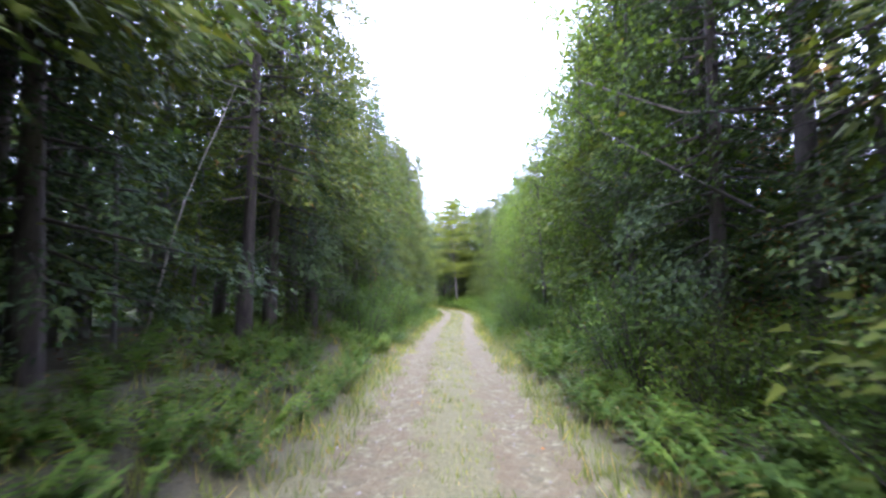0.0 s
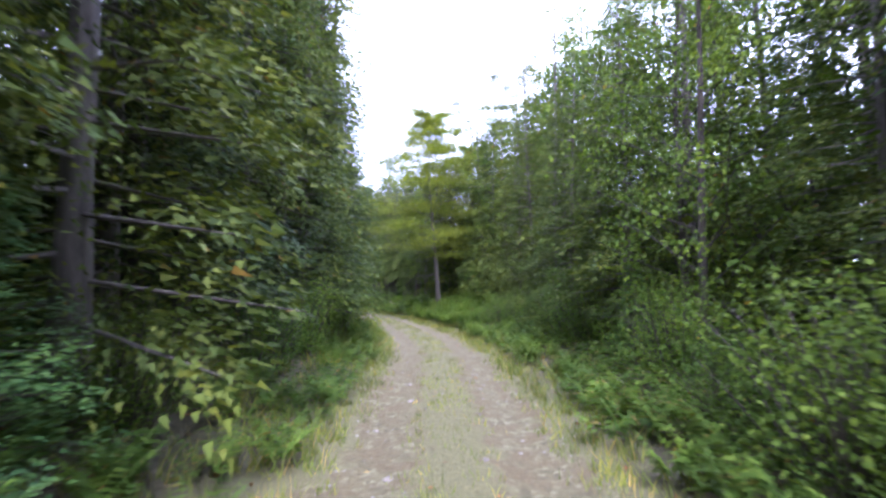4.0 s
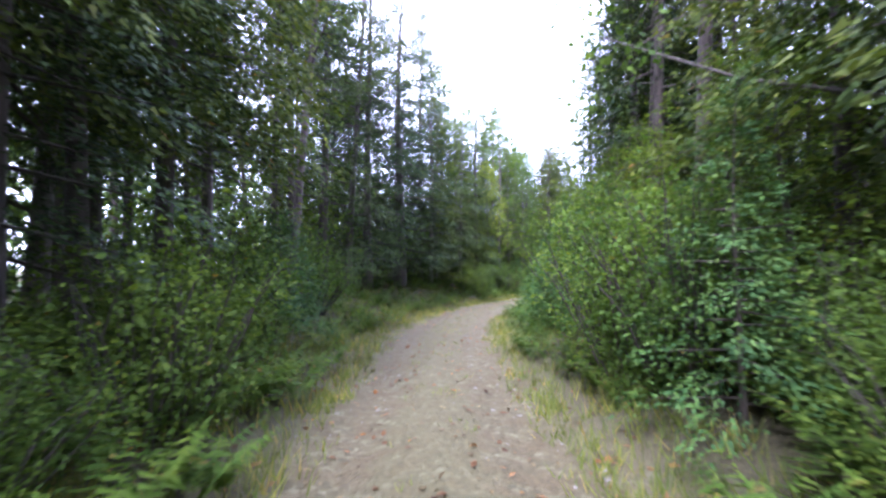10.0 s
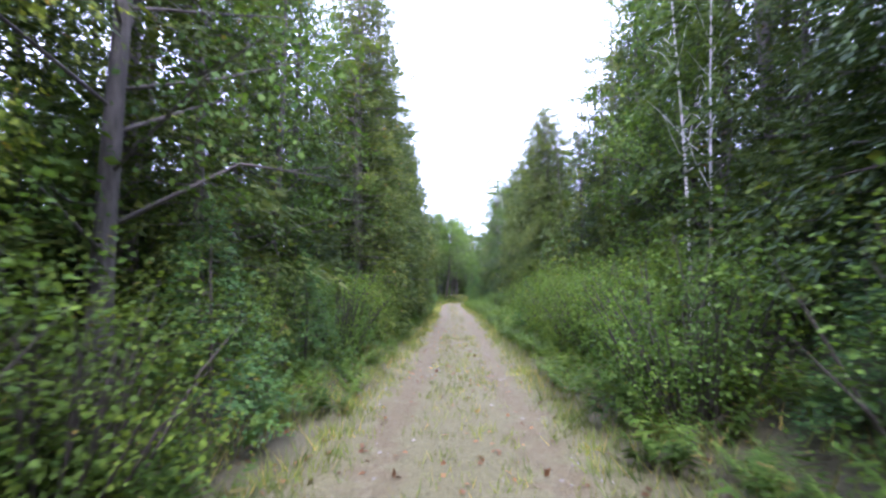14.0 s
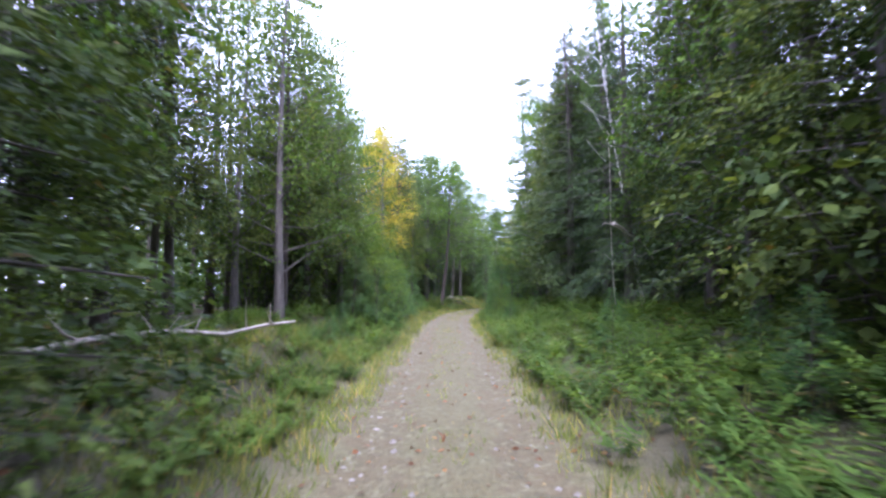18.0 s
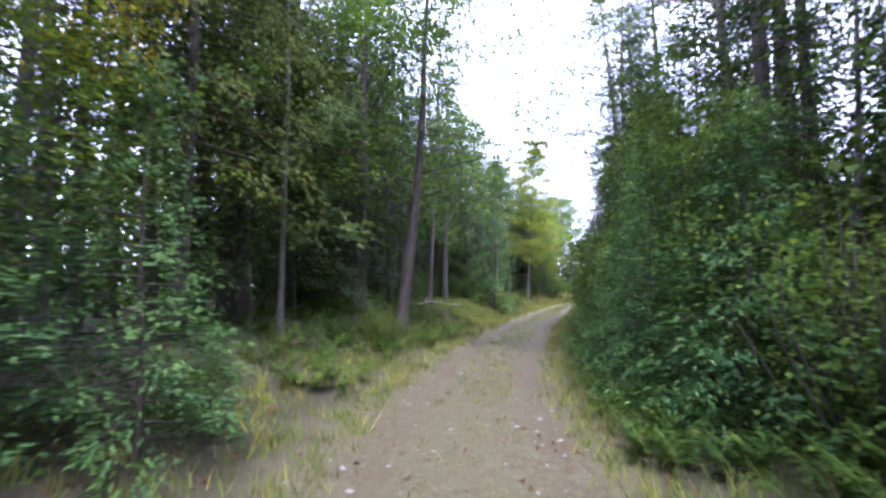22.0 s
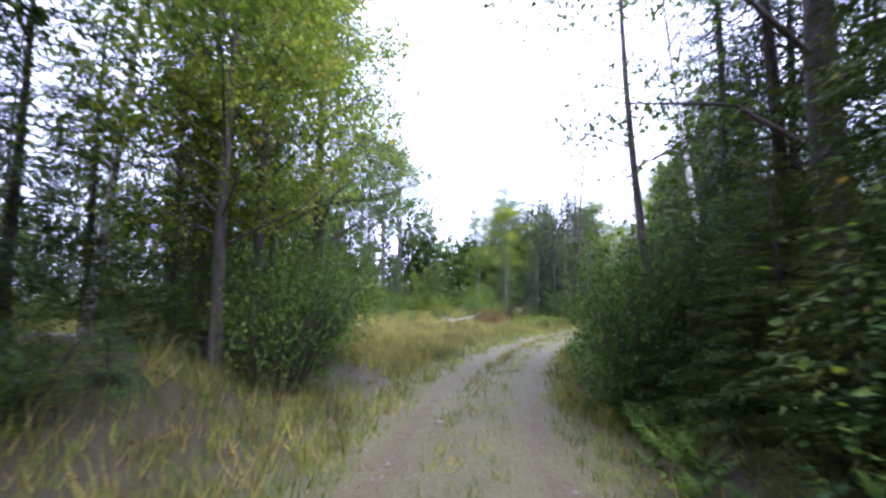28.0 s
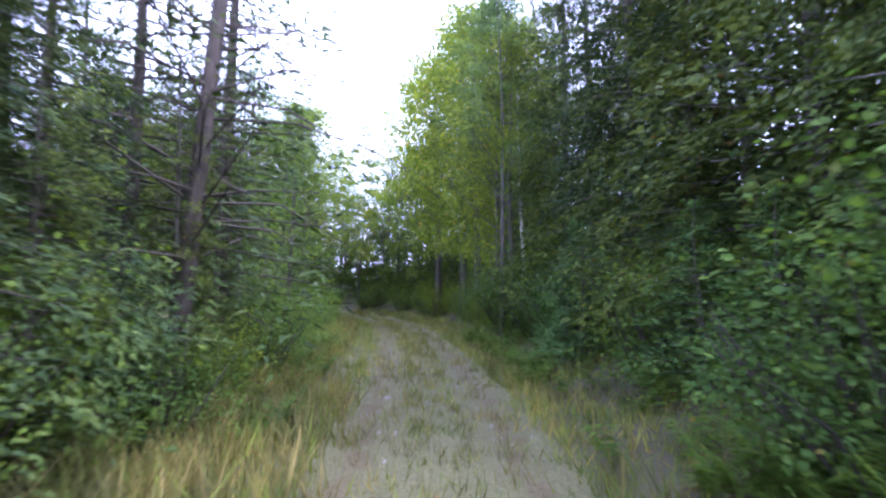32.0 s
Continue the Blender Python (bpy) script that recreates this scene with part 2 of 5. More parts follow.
def track_material():
    """Two worn gravel wheel ruts (UV x is the distance from the middle of the track) between grassy soil."""
    m, nt, bsdf, out = shader("gravel_track")
    tc = nt.nodes.new("ShaderNodeTexCoord")
    uv = nt.nodes.new("ShaderNodeUVMap")
    sep = nt.nodes.new("ShaderNodeSeparateXYZ")
    nt.links.new(uv.outputs[0], sep.inputs[0])
    wob = noise_tex(nt, 0.6, 4, 0.6, tc.outputs["Object"])
    fine = noise_tex(nt, 26, 5, 0.7, tc.outputs["Object"])
    mid = noise_tex(nt, 3.2, 5, 0.6, tc.outputs["Object"])
    peb = nt.nodes.new("ShaderNodeTexVoronoi")
    peb.inputs["Scale"].default_value = 17
    nt.links.new(tc.outputs["Object"], peb.inputs["Vector"])

    def calc(op, a, b=None, c=None):
        n = nt.nodes.new("ShaderNodeMath")
        n.operation = op
        for i, v in enumerate((a, b, c)):
            if v is None:
                continue
            if isinstance(v, (int, float)):
                n.inputs[i].default_value = v
            else:
                nt.links.new(v, n.inputs[i])
        return n.outputs[0]
    lateral = calc("ADD", sep.outputs[0], calc("MULTIPLY_ADD", wob.outputs[0], 0.7, -0.35))
    off = calc("ABSOLUTE", calc("SUBTRACT", calc("ABSOLUTE", lateral), 0.78))
    use = ramp(nt, calc("MULTIPLY", sep.outputs[1], 1 / 260), [(0.0, (1, 1, 1)), (0.15, (1, 1, 1)), (0.2, (0.85, 0.85, 0.85)), (0.3, (0.8, 0.8, 0.8)), (0.34, (0.4, 0.4, 0.4)), (0.44, (0.4, 0.4, 0.4)),
                                                               (0.48, (0.8, 0.8, 0.8)), (0.57, (0.75, 0.75, 0.75)), (0.62, (0.4, 0.4, 0.4)), (0.74, (0.35, 0.35, 0.35)), (0.79, (0.1, 0.1, 0.1))])
    worn = calc("ADD", off, calc("MULTIPLY_ADD", mid.outputs[0], 0.9, -0.45))
    worn = calc("ADD", worn, calc("MULTIPLY_ADD", use.outputs[0], -0.34, 0.30))
    stones = ramp(nt, peb.outputs["Color"], [(0.2, (0.060, 0.054, 0.022)), (0.6, (0.094, 0.086, 0.036)), (0.95, (0.18, 0.168, 0.095))])
    soil = ramp(nt, fine.outputs[0], [(0.3, (0.050, 0.038, 0.015)), (0.7, (0.112, 0.09, 0.036))])
    gravel = mix(nt, mix(nt, 1.0, ramp(nt, mid.outputs[0], [(0.38, (0, 0, 0)), (0.6, (1, 1, 1))]).outputs[0], use.outputs[0], "MULTIPLY"), soil.outputs[0], stones.outputs[0])
    turf = ramp(nt, fine.outputs[0], [(0.3, (0.05, 0.055, 0.018)), (0.55, (0.10, 0.095, 0.035)), (0.75, (0.17, 0.14, 0.062))])
    grassy = ramp(nt, worn, [(0.26, (0, 0, 0)), (0.46, (1, 1, 1))])
    lush = ramp(nt, calc("MULTIPLY", sep.outputs[1], 1 / 260), [(0.0, (1, 1, 1)), (0.2, (1, 1, 1)), (0.25, (0.35, 0.35, 0.35)), (0.36, (0.4, 0.4, 0.4)), (0.4, (0.7, 0.7, 0.7)),
                                                               (0.46, (0.4, 0.4, 0.4)), (0.6, (0.4, 0.4, 0.4)), (0.68, (0.7, 0.7, 0.7)), (0.8, (1, 1, 1))])
    c = mix(nt, calc("MULTIPLY", grassy.outputs[0], lush.outputs[0]), gravel, turf.outputs[0])
    bracken = ramp(nt, fine.outputs[0], [(0.3, (0.02, 0.022, 0.008)), (0.7, (0.066, 0.054, 0.02))])
    side = ramp(nt, calc("MULTIPLY", calc("ABSOLUTE", lateral), 0.25), [(0.32, (0, 0, 0)), (0.5, (1, 1, 1))])
    c = mix(nt, side.outputs[0], c, bracken.outputs[0])
    nt.links.new(c, bsdf.inputs["Base Color"])
    bsdf.inputs["Roughness"].default_value = 0.92
    h = calc("ADD", calc("MULTIPLY", peb.outputs["Distance"], -0.7), fine.outputs[0])
    bump(nt, bsdf, h, 0.9, 0.03)
    return m


M_FLOOR = floor_material()
M_TRACK = track_material()
M_STONE, _nt, _b, _o = shader("pale_field_stone")
_n = noise_tex(_nt, 7, 5)
_nt.links.new(ramp(_nt, _n.outputs[0], [(0.3, (0.10, 0.088, 0.072)), (0.7, (0.22, 0.20, 0.17))]).outputs[0], _b.inputs["Base Color"])
_b.inputs["Roughness"].default_value = 0.9


# ---- the plan: a line down the middle of the track; s runs along it, d across it (right is positive) ----
def smooth_line(points, step=0.5):
    out = []
    for i in range(len(points) - 1):
        p0, p1 = points[max(i - 1, 0)], points[i]
        p2, p3 = points[i + 1], points[min(i + 2, len(points) - 1)]
        n = max(2, int(math.dist(p1, p2) / step))
        for k in range(n):
            t = k / n
            out.append(tuple(0.5 * (2 * p1[j] + (p2[j] - p0[j]) * t + (2 * p0[j] - 5 * p1[j] + 4 * p2[j] - p3[j]) * t * t
                                    + (3 * p1[j] - p0[j] - 3 * p2[j] + p3[j]) * t ** 3) for j in (0, 1)))
    out.append(points[-1])
    return np.array(out)


LINE = smooth_line(CENTRE)
ALONG = np.concatenate([[0], np.cumsum(np.hypot(*np.diff(LINE, axis=0).T))])
ALONG -= ALONG[np.argmin(np.hypot(LINE[:, 0] - CENTRE[2][0], LINE[:, 1] - CENTRE[2][1]))]
TAN = np.gradient(LINE, axis=0)
TAN /= np.hypot(TAN[:, 0], TAN[:, 1])[:, None]
S_MIN, S_MAX = float(ALONG[0]), float(ALONG[-1])


def place(s, d):
    x = np.interp(s, ALONG, LINE[:, 0])
    y = np.interp(s, ALONG, LINE[:, 1])
    tx = np.interp(s, ALONG, TAN[:, 0])
    ty = np.interp(s, ALONG, TAN[:, 1])
    return x + ty * d, y - tx * d


def heading(s):
    """Degrees by which the track at s is turned from +y, to the left."""
    return math.degrees(math.atan2(-float(np.interp(s, ALONG, TAN[:, 0])), float(np.interp(s, ALONG, TAN[:, 1]))))


def plan_of(x, y):
    """s and d of points of the world."""
    x, y = np.atleast_1d(x), np.atleast_1d(y)
    s, d = np.empty(len(x)), np.empty(len(x))
    for a in range(0, len(x), 4000):
        px, py = x[a:a + 4000], y[a:a + 4000]
        i = np.argmin((px[:, None] - LINE[None, :, 0]) ** 2 + (py[:, None] - LINE[None, :, 1]) ** 2, axis=1)
        dx, dy = px - LINE[i, 0], py - LINE[i, 1]
        s[a:a + 4000] = ALONG[i]
        side = np.sign(dx * TAN[i, 1] - dy * TAN[i, 0])
        d[a:a + 4000] = np.hypot(dx, dy) * np.where(side == 0, 1, side)
    return s, d


def ease(a, b, v):
    t = np.clip((v - a) / (b - a), 0, 1)
    return t * t * (3 - 2 * t)


def meadow_at(s, d):
    """1 on the open meadow, 0 in the woods."""
    return ease(206, 211, s) * (1 - ease(246, 250, s)) * ease(2.2, 3.2, -d) * (1 - ease(23, 27, -d))


def ground_z(x, y, s=None, d=None):
    if s is None:
        s, d = plan_of(x, y)
    a = np.abs(d)
    bank = 0.85 * ease(1.5, 4.6, a) * (1 - 0.85 * meadow_at(s, d))
    lumps = 0.10 * np.sin(x * 0.9 + 1.3 * np.sin(y * 0.7)) * np.sin(y * 0.8 + 0.5) + 0.05 * np.sin(x * 2.3 + y * 1.7)
    ruts = -0.05 * np.exp(-((a - 0.78) / 0.3) ** 2) + 0.03 * np.exp(-(a / 0.35) ** 2)
    return bank + lumps * ease(1.2, 3.0, a) + ruts


def z_at(x, y):
    return float(ground_z(np.array([x]), np.array([y]))[0])


def mesh_object(name, verts, faces, material, smooth=False):
    me = bpy.data.meshes.new(name)
    verts, faces = np.asarray(verts, dtype=np.float32), np.asarray(faces, dtype=np.int32)
    n, k = faces.shape
    me.vertices.add(len(verts))
    me.vertices.foreach_set("co", verts.ravel())
    me.loops.add(n * k)
    me.loops.foreach_set("vertex_index", faces.ravel())
    me.polygons.add(n)
    me.polygons.foreach_set("loop_start", np.arange(n, dtype=np.int32) * k)
    me.polygons.foreach_set("loop_total", np.full(n, k, dtype=np.int32))
    me.polygons.foreach_set("use_smooth", np.full(n, smooth, dtype=bool))
    me.materials.append(material)
    me.update()
    me.validate()
    return me


def grid_faces(nu, nv):
    i = np.arange(nu - 1)[:, None] * nv + np.arange(nv - 1)[None, :]
    i = i.ravel()
    return np.stack([i, i + nv, i + nv + 1, i + 1], 1)


# ---- ground: one sheet to the horizon, and the track that lies on it ----
gx = np.concatenate([[-3000, -1400, -700, -350, -200], np.arange(-120, 141, 2.0), [200, 350, 700, 1400, 3000]])
gy = np.concatenate([[-3000, -1400, -700, -350, -180], np.arange(-80, 341, 2.0), [420, 600, 900, 1600, 3000]])
GX, GY = np.meshgrid(gx, gy, indexing="ij")
GS, GD = plan_of(GX.ravel(), GY.ravel())
GZ = ground_z(GX.ravel(), GY.ravel(), GS, GD) - 0.6 * (1 - ease(3.2, 5.4, np.abs(GD)))
me = mesh_object("ground", np.stack([GX.ravel(), GY.ravel(), GZ], 1), grid_faces(len(gx), len(gy)), M_FLOOR, True)
layer = me.attributes.new("meadow", "FLOAT", "POINT")
layer.data.foreach_set("value", meadow_at(GS, GD).astype(np.float32))
ground = tagged(new("ground", me), "brown forest floor with moss and leaf litter", "ground", "", "structure")

ts = np.arange(S_MIN + 2, S_MAX - 2, 0.5)
td = np.concatenate([[-6.6], np.arange(-5.6, -1.7, 0.45), np.arange(-1.6, 1.61, 0.16), np.arange(2.0, 5.7, 0.45), [6.6]])
TS, TD = np.meshgrid(ts, td, indexing="ij")
TX, TY = place(TS.ravel(), TD.ravel())
TZ = ground_z(TX, TY, TS.ravel(), TD.ravel()) - 0.5 * ease(5.6, 6.6, np.abs(TD.ravel()))
faces = grid_faces(len(ts), len(td))[:, ::-1]
me = mesh_object("track", np.stack([TX, TY, TZ], 1), faces, M_TRACK, True)
uvs = me.uv_layers.new(name="UVMap")
uvs.data.foreach_set("uv", np.stack([TD.ravel(), TS.ravel()], 1)[faces.ravel()].astype(np.float32).ravel())
track = tagged(new("road", me), "narrow gravel forest track with two worn wheel ruts and grassy verges", "track", "", "structure")


# ---- plants ----
def rng_of(seed):
    return np.random.default_rng(seed)


def unit(v):
    return v / np.maximum(np.linalg.norm(v, axis=-1, keepdims=True), 1e-6)


class Leaves:
    """Gathers single leaves, each a small folded blade of its own."""

    def __init__(self, corners=4):
        self.verts, self.count, self.corners = [], 0, corners

    def add(self, pos, axis, normal, length, width, fold=0.12):
        axis = unit(axis)
        side = unit(np.cross(axis, normal))
        up = np.cross(side, axis)
        length, width = np.asarray(length)[..., None], np.asarray(width)[..., None]
        mid = pos + axis * length * 0.42
        if self.corners == 3:
            quad = np.stack([pos + side * width * 0.5, pos + axis * length, pos - side * width * 0.5 + up * width * fold], 1)
            self.verts.append(quad.reshape(-1, 3))
            self.count += len(pos)
            return
        quad = np.stack([pos, mid + side * width * 0.5 + up * width * fold, pos + axis * length,
                         mid - side * width * 0.5 + up * width * fold], 1)
        self.verts.append(quad.reshape(-1, 3))
        self.count += len(pos)

    def mesh(self, name, material):
        v = np.concatenate(self.verts)
        return mesh_object(name, v, np.arange(len(v)).reshape(-1, self.corners), material)


class Wood:
    """Gathers tapered limbs."""

    def __init__(self):
        self.verts, self.faces, self.n = [], [], 0

    def limb(self, pts, radii, sides=6):
        pts = np.asarray(pts, float)
        k = len(pts)
        t = unit(np.gradient(pts, axis=0))
        ref = np.array([0.31, 0.95, 0.07]) if abs(t[0, 2]) > 0.6 else np.array([0.05, 0.1, 1.0])
        u = unit(np.cross(t, ref))
        w = np.cross(t, u)
        a = np.linspace(0, 2 * np.pi, sides, endpoint=False)
        r = np.asarray(radii, float)[:, None, None]
        ring = pts[:, None, :] + r * (np.cos(a)[None, :, None] * u[:, None, :] + np.sin(a)[None, :, None] * w[:, None, :])
        i = np.arange(k - 1)[:, None] * sides + np.arange(sides)[None, :]
        j = np.arange(k - 1)[:, None] * sides + (np.arange(sides)[None, :] + 1) % sides
        self.faces.append(np.stack([i, j, j + sides, i + sides], -1).reshape(-1, 4) + self.n)
        self.verts.append(ring.reshape(-1, 3))
        self.n += k * sides

    def mesh(self, name, material):
        return mesh_object(name, np.concatenate(self.verts), np.concatenate(self.faces), material, True)


def trunk_line(h, lean, wave, r, n=7):
    z = np.linspace(-0.3, h, n)
    f = np.clip(z / h, 0, 1)
    a = r.uniform(0, 6.28)
    return np.stack([lean * f * h + wave * np.sin(f * 5 + a) * f, wave * np.cos(f * 4 + a) * f, z], 1)


def conifer_meshes(seed, h, radius, base, branches, per, leaf, droop, rise, material, bark, girth, ragged=0.25, upright=0.0, skirt=0.85, boughs=0.7):
    r = rng_of(seed)
    wood, lv = Wood(), Leaves(3)
    line = trunk_line(h, 0.0, 0.10, r)
    wood.limb(line, girth * (1 - 0.93 * np.clip(line[:, 2] / h, 0, 1)) * np.where(line[:, 2] < 0.1, 1.35, 1), 7)
    for b in range(branches):
        f = (b + r.uniform(0, 1)) / branches
        z = base + (h * 0.985 - base) * f ** 0.92
        ln = radius * (1 - z / h) ** skirt * r.uniform(1 - ragged, 1 + ragged) + 0.12
        az = b * 2.39996 + r.uniform(-0.5, 0.5)
        out = np.array([math.cos(az), math.sin(az), 0])
        tang = np.array([-out[1], out[0], 0])
        lift = rise * (0.3 + f)
        at = np.array([np.interp(z, line[:, 2], line[:, 0]), np.interp(z, line[:, 2], line[:, 1]), z])

        def along(t):
            return at + out * (ln * t)[:, None] + np.array([0, 0, 1]) * (lift * ln * t - droop * ln * t * t)[:, None]
        if ln > boughs:
            wood.limb(along(np.array([0, 0.75])), [girth * 0.16 + 0.008, 0.004], 3)
        k = int(per * ln) + 4
        t = r.uniform(0.12, 1.0, k) ** 0.75
        sidew = r.uniform(-1, 1, k) * 0.38 * ln * (1.05 - t * 0.75)
        pos = along(t) + tang * sidew[:, None] + r.normal(0, 0.035 * (1 + ln), (k, 3))
        ax = out * r.uniform(0.5, 1.1, k)[:, None] + tang * (np.sign(sidew) * r.uniform(0.2, 0.9, k))[:, None]
        ax = ax + np.array([0, 0, 1]) * (lift - droop * t * 1.7 + r.normal(0, 0.22, k))[:, None]
        nm = np.array([0, 0, 1.0]) * (1 - upright) + out * 0.35 + r.normal(0, 0.35 + upright, (k, 3))
        size = r.uniform(0.7, 1.25, k) * (0.75 + 0.35 * (1 - f))
        lv.add(pos, ax, nm, leaf[0] * size, leaf[1] * size)
    k = 14
    pos = np.stack([r.normal(0, 0.06, k) + line[-1, 0], r.normal(0, 0.06, k) + line[-1, 1], r.uniform(h * 0.93, h, k)], 1)
    lv.add(pos, np.stack([r.normal(0, 0.5, k), r.normal(0, 0.5, k), np.ones(k)], 1), r.normal(0, 1, (k, 3)), np.full(k, leaf[0]), np.full(k, leaf[1]))
    return wood.mesh("trunk", bark), lv.mesh("crown", material), h


def broadleaf_meshes(seed, h, radius, base, limbs, clusters, per, leaf, material, bark, girth, spread=0.45, lean=0.0, top=0.78, stems=1, bare=0, corners=3):
    r = rng_of(seed)
    wood, lv = Wood(), Leaves(corners)
    for stem in range(stems):
        line = trunk_line(h * r.uniform(0.85, 0.96), lean + (r.uniform(-0.22, 0.22) if stems > 1 else 0), 0.16, r, 8)
        if stems > 1:
            line[:, :2] += r.uniform(-0.25, 0.25, 2)
        wood.limb(line, girth * (1 - 0.9 * np.clip(line[:, 2] / h, 0, 1)) * np.where(line[:, 2] < 0.1, 1.3, 1), 7)
        for b in range(limbs):
            f = (b + r.uniform(0, 1)) / limbs
            z = base + (line[-1, 2] - base) * f
            at = np.array([np.interp(z, line[:, 2], line[:, 0]), np.interp(z, line[:, 2], line[:, 1]), z])
            az = b * 2.39996 + stem * 1.7 + r.uniform(-0.6, 0.6)
            out = np.array([math.cos(az), math.sin(az), 0])
            ln = radius * (math.sin(math.pi * (0.16 + 0.84 * f) ** top) * 0.85 + 0.2) * r.uniform(0.75, 1.2)
            tip = at + out * ln + np.array([0, 0, ln * r.uniform(spread * 0.5, spread * 1.6)])
            mid = at + (tip - at) * 0.5 + r.normal(0, 0.08 * ln, 3)
            wood.limb([at, mid, tip], [girth * 0.24 * (1 - f * 0.7), girth * 0.14 * (1 - f * 0.7), 0.006], 4)
            for tw in range(bare):
                q = at + (tip - at) * r.uniform(0.4, 1.0)
                wood.limb([q, q + r.normal(0, 0.3, 3), q + r.normal(0, 0.7, 3) + np.array([0, 0, 0.2])], [0.012, 0.008, 0.003], 3)
            for c in range(clusters):
                t = r.uniform(0.3, 1.04)
                cen = at + (tip - at) * t + np.clip(r.normal(0, 1, 3), -1.5, 1.5) * (0.11 * ln + 0.06)
                k = int(per * r.uniform(0.6, 1.3))
                rad = r.uniform(0.15, 0.27) * (0.6 + radius * 0.28)
                off = np.clip(r.normal(0, 1, (k, 3)), -1.6, 1.6) * np.array([rad, rad, rad * 0.55])
                ax = unit(off) * 0.8 + out * 0.4 + np.array([0, 0, -0.45]) + r.normal(0, 0.4, (k, 3))
                nm = np.array([0, 0, 1.0]) + out * 0.3 + r.normal(0, 0.55, (k, 3))
                size = r.uniform(0.7, 1.3, k)
                lv.add(cen + off, ax, nm, leaf[0] * size, leaf[1] * size)
    return wood.mesh("trunk", bark), lv.mesh("crown", material), h


def pine_meshes(seed, h, radius, base, limbs, material, bark, girth, lean=0.0, dead=14, per=56, thin=1.0):
    """A tall pine: a bare trunk with dead snags, and flat plates of needles high up."""
    r = rng_of(seed)
    wood, lv = Wood(), Leaves(3)
    line = trunk_line(h, lean, 0.12, r, 9)
    wood.limb(line, girth * (1 - 0.85 * np.clip(line[:, 2] / h, 0, 1)) * np.where(line[:, 2] < 0.1, 1.3, 1), 9)

    def on(z):
        return np.array([np.interp(z, line[:, 2], line[:, 0]), np.interp(z, line[:, 2], line[:, 1]), z])
    for b in range(dead):
        z = r.uniform(1.6, base + 1.5)
        az = r.uniform(0, 6.28)
        out = np.array([math.cos(az), math.sin(az), r.uniform(-0.35, 0.25)])
        ln = r.uniform(0.4, 1.9)
        p = on(z)
        wood.limb([p, p + out * ln * 0.5 + r.normal(0, 0.05, 3), p + out * ln + np.array([0, 0, -0.12 * ln]) + r.normal(0, 0.12, 3)], [0.026, 0.016, 0.004], 3)
    for b in range(limbs):
        f = (b + r.uniform(0, 1)) / limbs
        z = base + (h - 0.3 - base) * f
        az = b * 2.39996 + r.uniform(-0.5, 0.5)
        out = np.array([math.cos(az), math.sin(az), 0])
        ln = radius * (1.0 - 0.72 * f ** 1.4) * r.uniform(0.6, 1.15)
        p = on(z)
        tip = p + out * ln + np.array([0, 0, ln * r.uniform(-0.05, 0.3)])
        wood.limb([p, p + (tip - p) * 0.5 + np.array([0, 0, 0.06 * ln]), tip], [girth * 0.24 * (1 - 0.6 * f), girth * 0.15 * (1 - 0.6 * f), 0.008], 5)
        for c in range(5):
            cen = p + (tip - p) * r.uniform(0.22, 1.08) + r.normal(0, 0.14 * ln, 3) * np.array([1, 1, 0.25])
            k = int(per * thin * r.uniform(0.6, 1.3))
            off = r.normal(0, 1, (k, 3)) * np.array([0.36, 0.36, 0.12]) * (0.55 + ln * 0.22)
            ax = off * np.array([1, 1, 0.4]) + out * 0.35 + np.array([0, 0, 0.25]) + r.normal(0, 0.25, (k, 3))
            nm = np.array([0, 0, 1.0]) + r.normal(0, 0.6, (k, 3))
            size = r.uniform(0.7, 1.3, k)
            lv.add(cen + off, ax, nm, 0.12 * size, 0.042 * size)
    return wood.mesh("trunk", bark), lv.mesh("crown", material), h


def snag_meshes(seed, h, girth, twigs, lean=0.0, bark=None, reach=1.5, fall=-0.3):
    """A dead tree: trunk and bare branches."""
    r = rng_of(seed)
    wood, tw, single = Wood(), Wood(), []
    line = trunk_line(h, lean, 0.12, r, 8)
    wood.limb(line, girth * (1 - 0.8 * np.clip(line[:, 2] / h, 0, 1)), 7)
    for b in range(twigs):
        if twigs < 15:
            tw = Wood()
            single.append(tw)
        z = r.uniform(0.12, 0.97) * h
        p = np.array([np.interp(z, line[:, 2], line[:, 0]), np.interp(z, line[:, 2], line[:, 1]), z])
        az = r.uniform(0, 6.28)
        out = np.array([math.cos(az), math.sin(az), r.uniform(fall - 0.25, fall + 0.35)])
        ln = reach * (1.1 - z / h) * r.uniform(0.5, 1.2) + 0.2
        q = p + out * ln * 0.5 + r.normal(0, 0.05, 3)
        e = p + out * ln + np.array([0, 0, -0.15 * ln]) + r.normal(0, 0.1, 3)
        tw.limb([p, q, e], [0.02, 0.013, 0.003], 4)
        for _ in range(2 if twigs >= 15 else 0):
            g = q + (e - q) * r.uniform(0, 0.8)
            tw.limb([g, g + r.normal(0, 0.22, 3), g + r.normal(0, 0.35, 3) - np.array([0, 0, 0.1])], [0.008, 0.005, 0.002], 3)
    if single:
        return wood.mesh("trunk", bark or B_DEAD), [w.mesh("branch", bark or B_DEAD) for w in single], h
    return wood.mesh("trunk", bark or B_DEAD), tw.mesh("brushwood", bark or B_DEAD), h


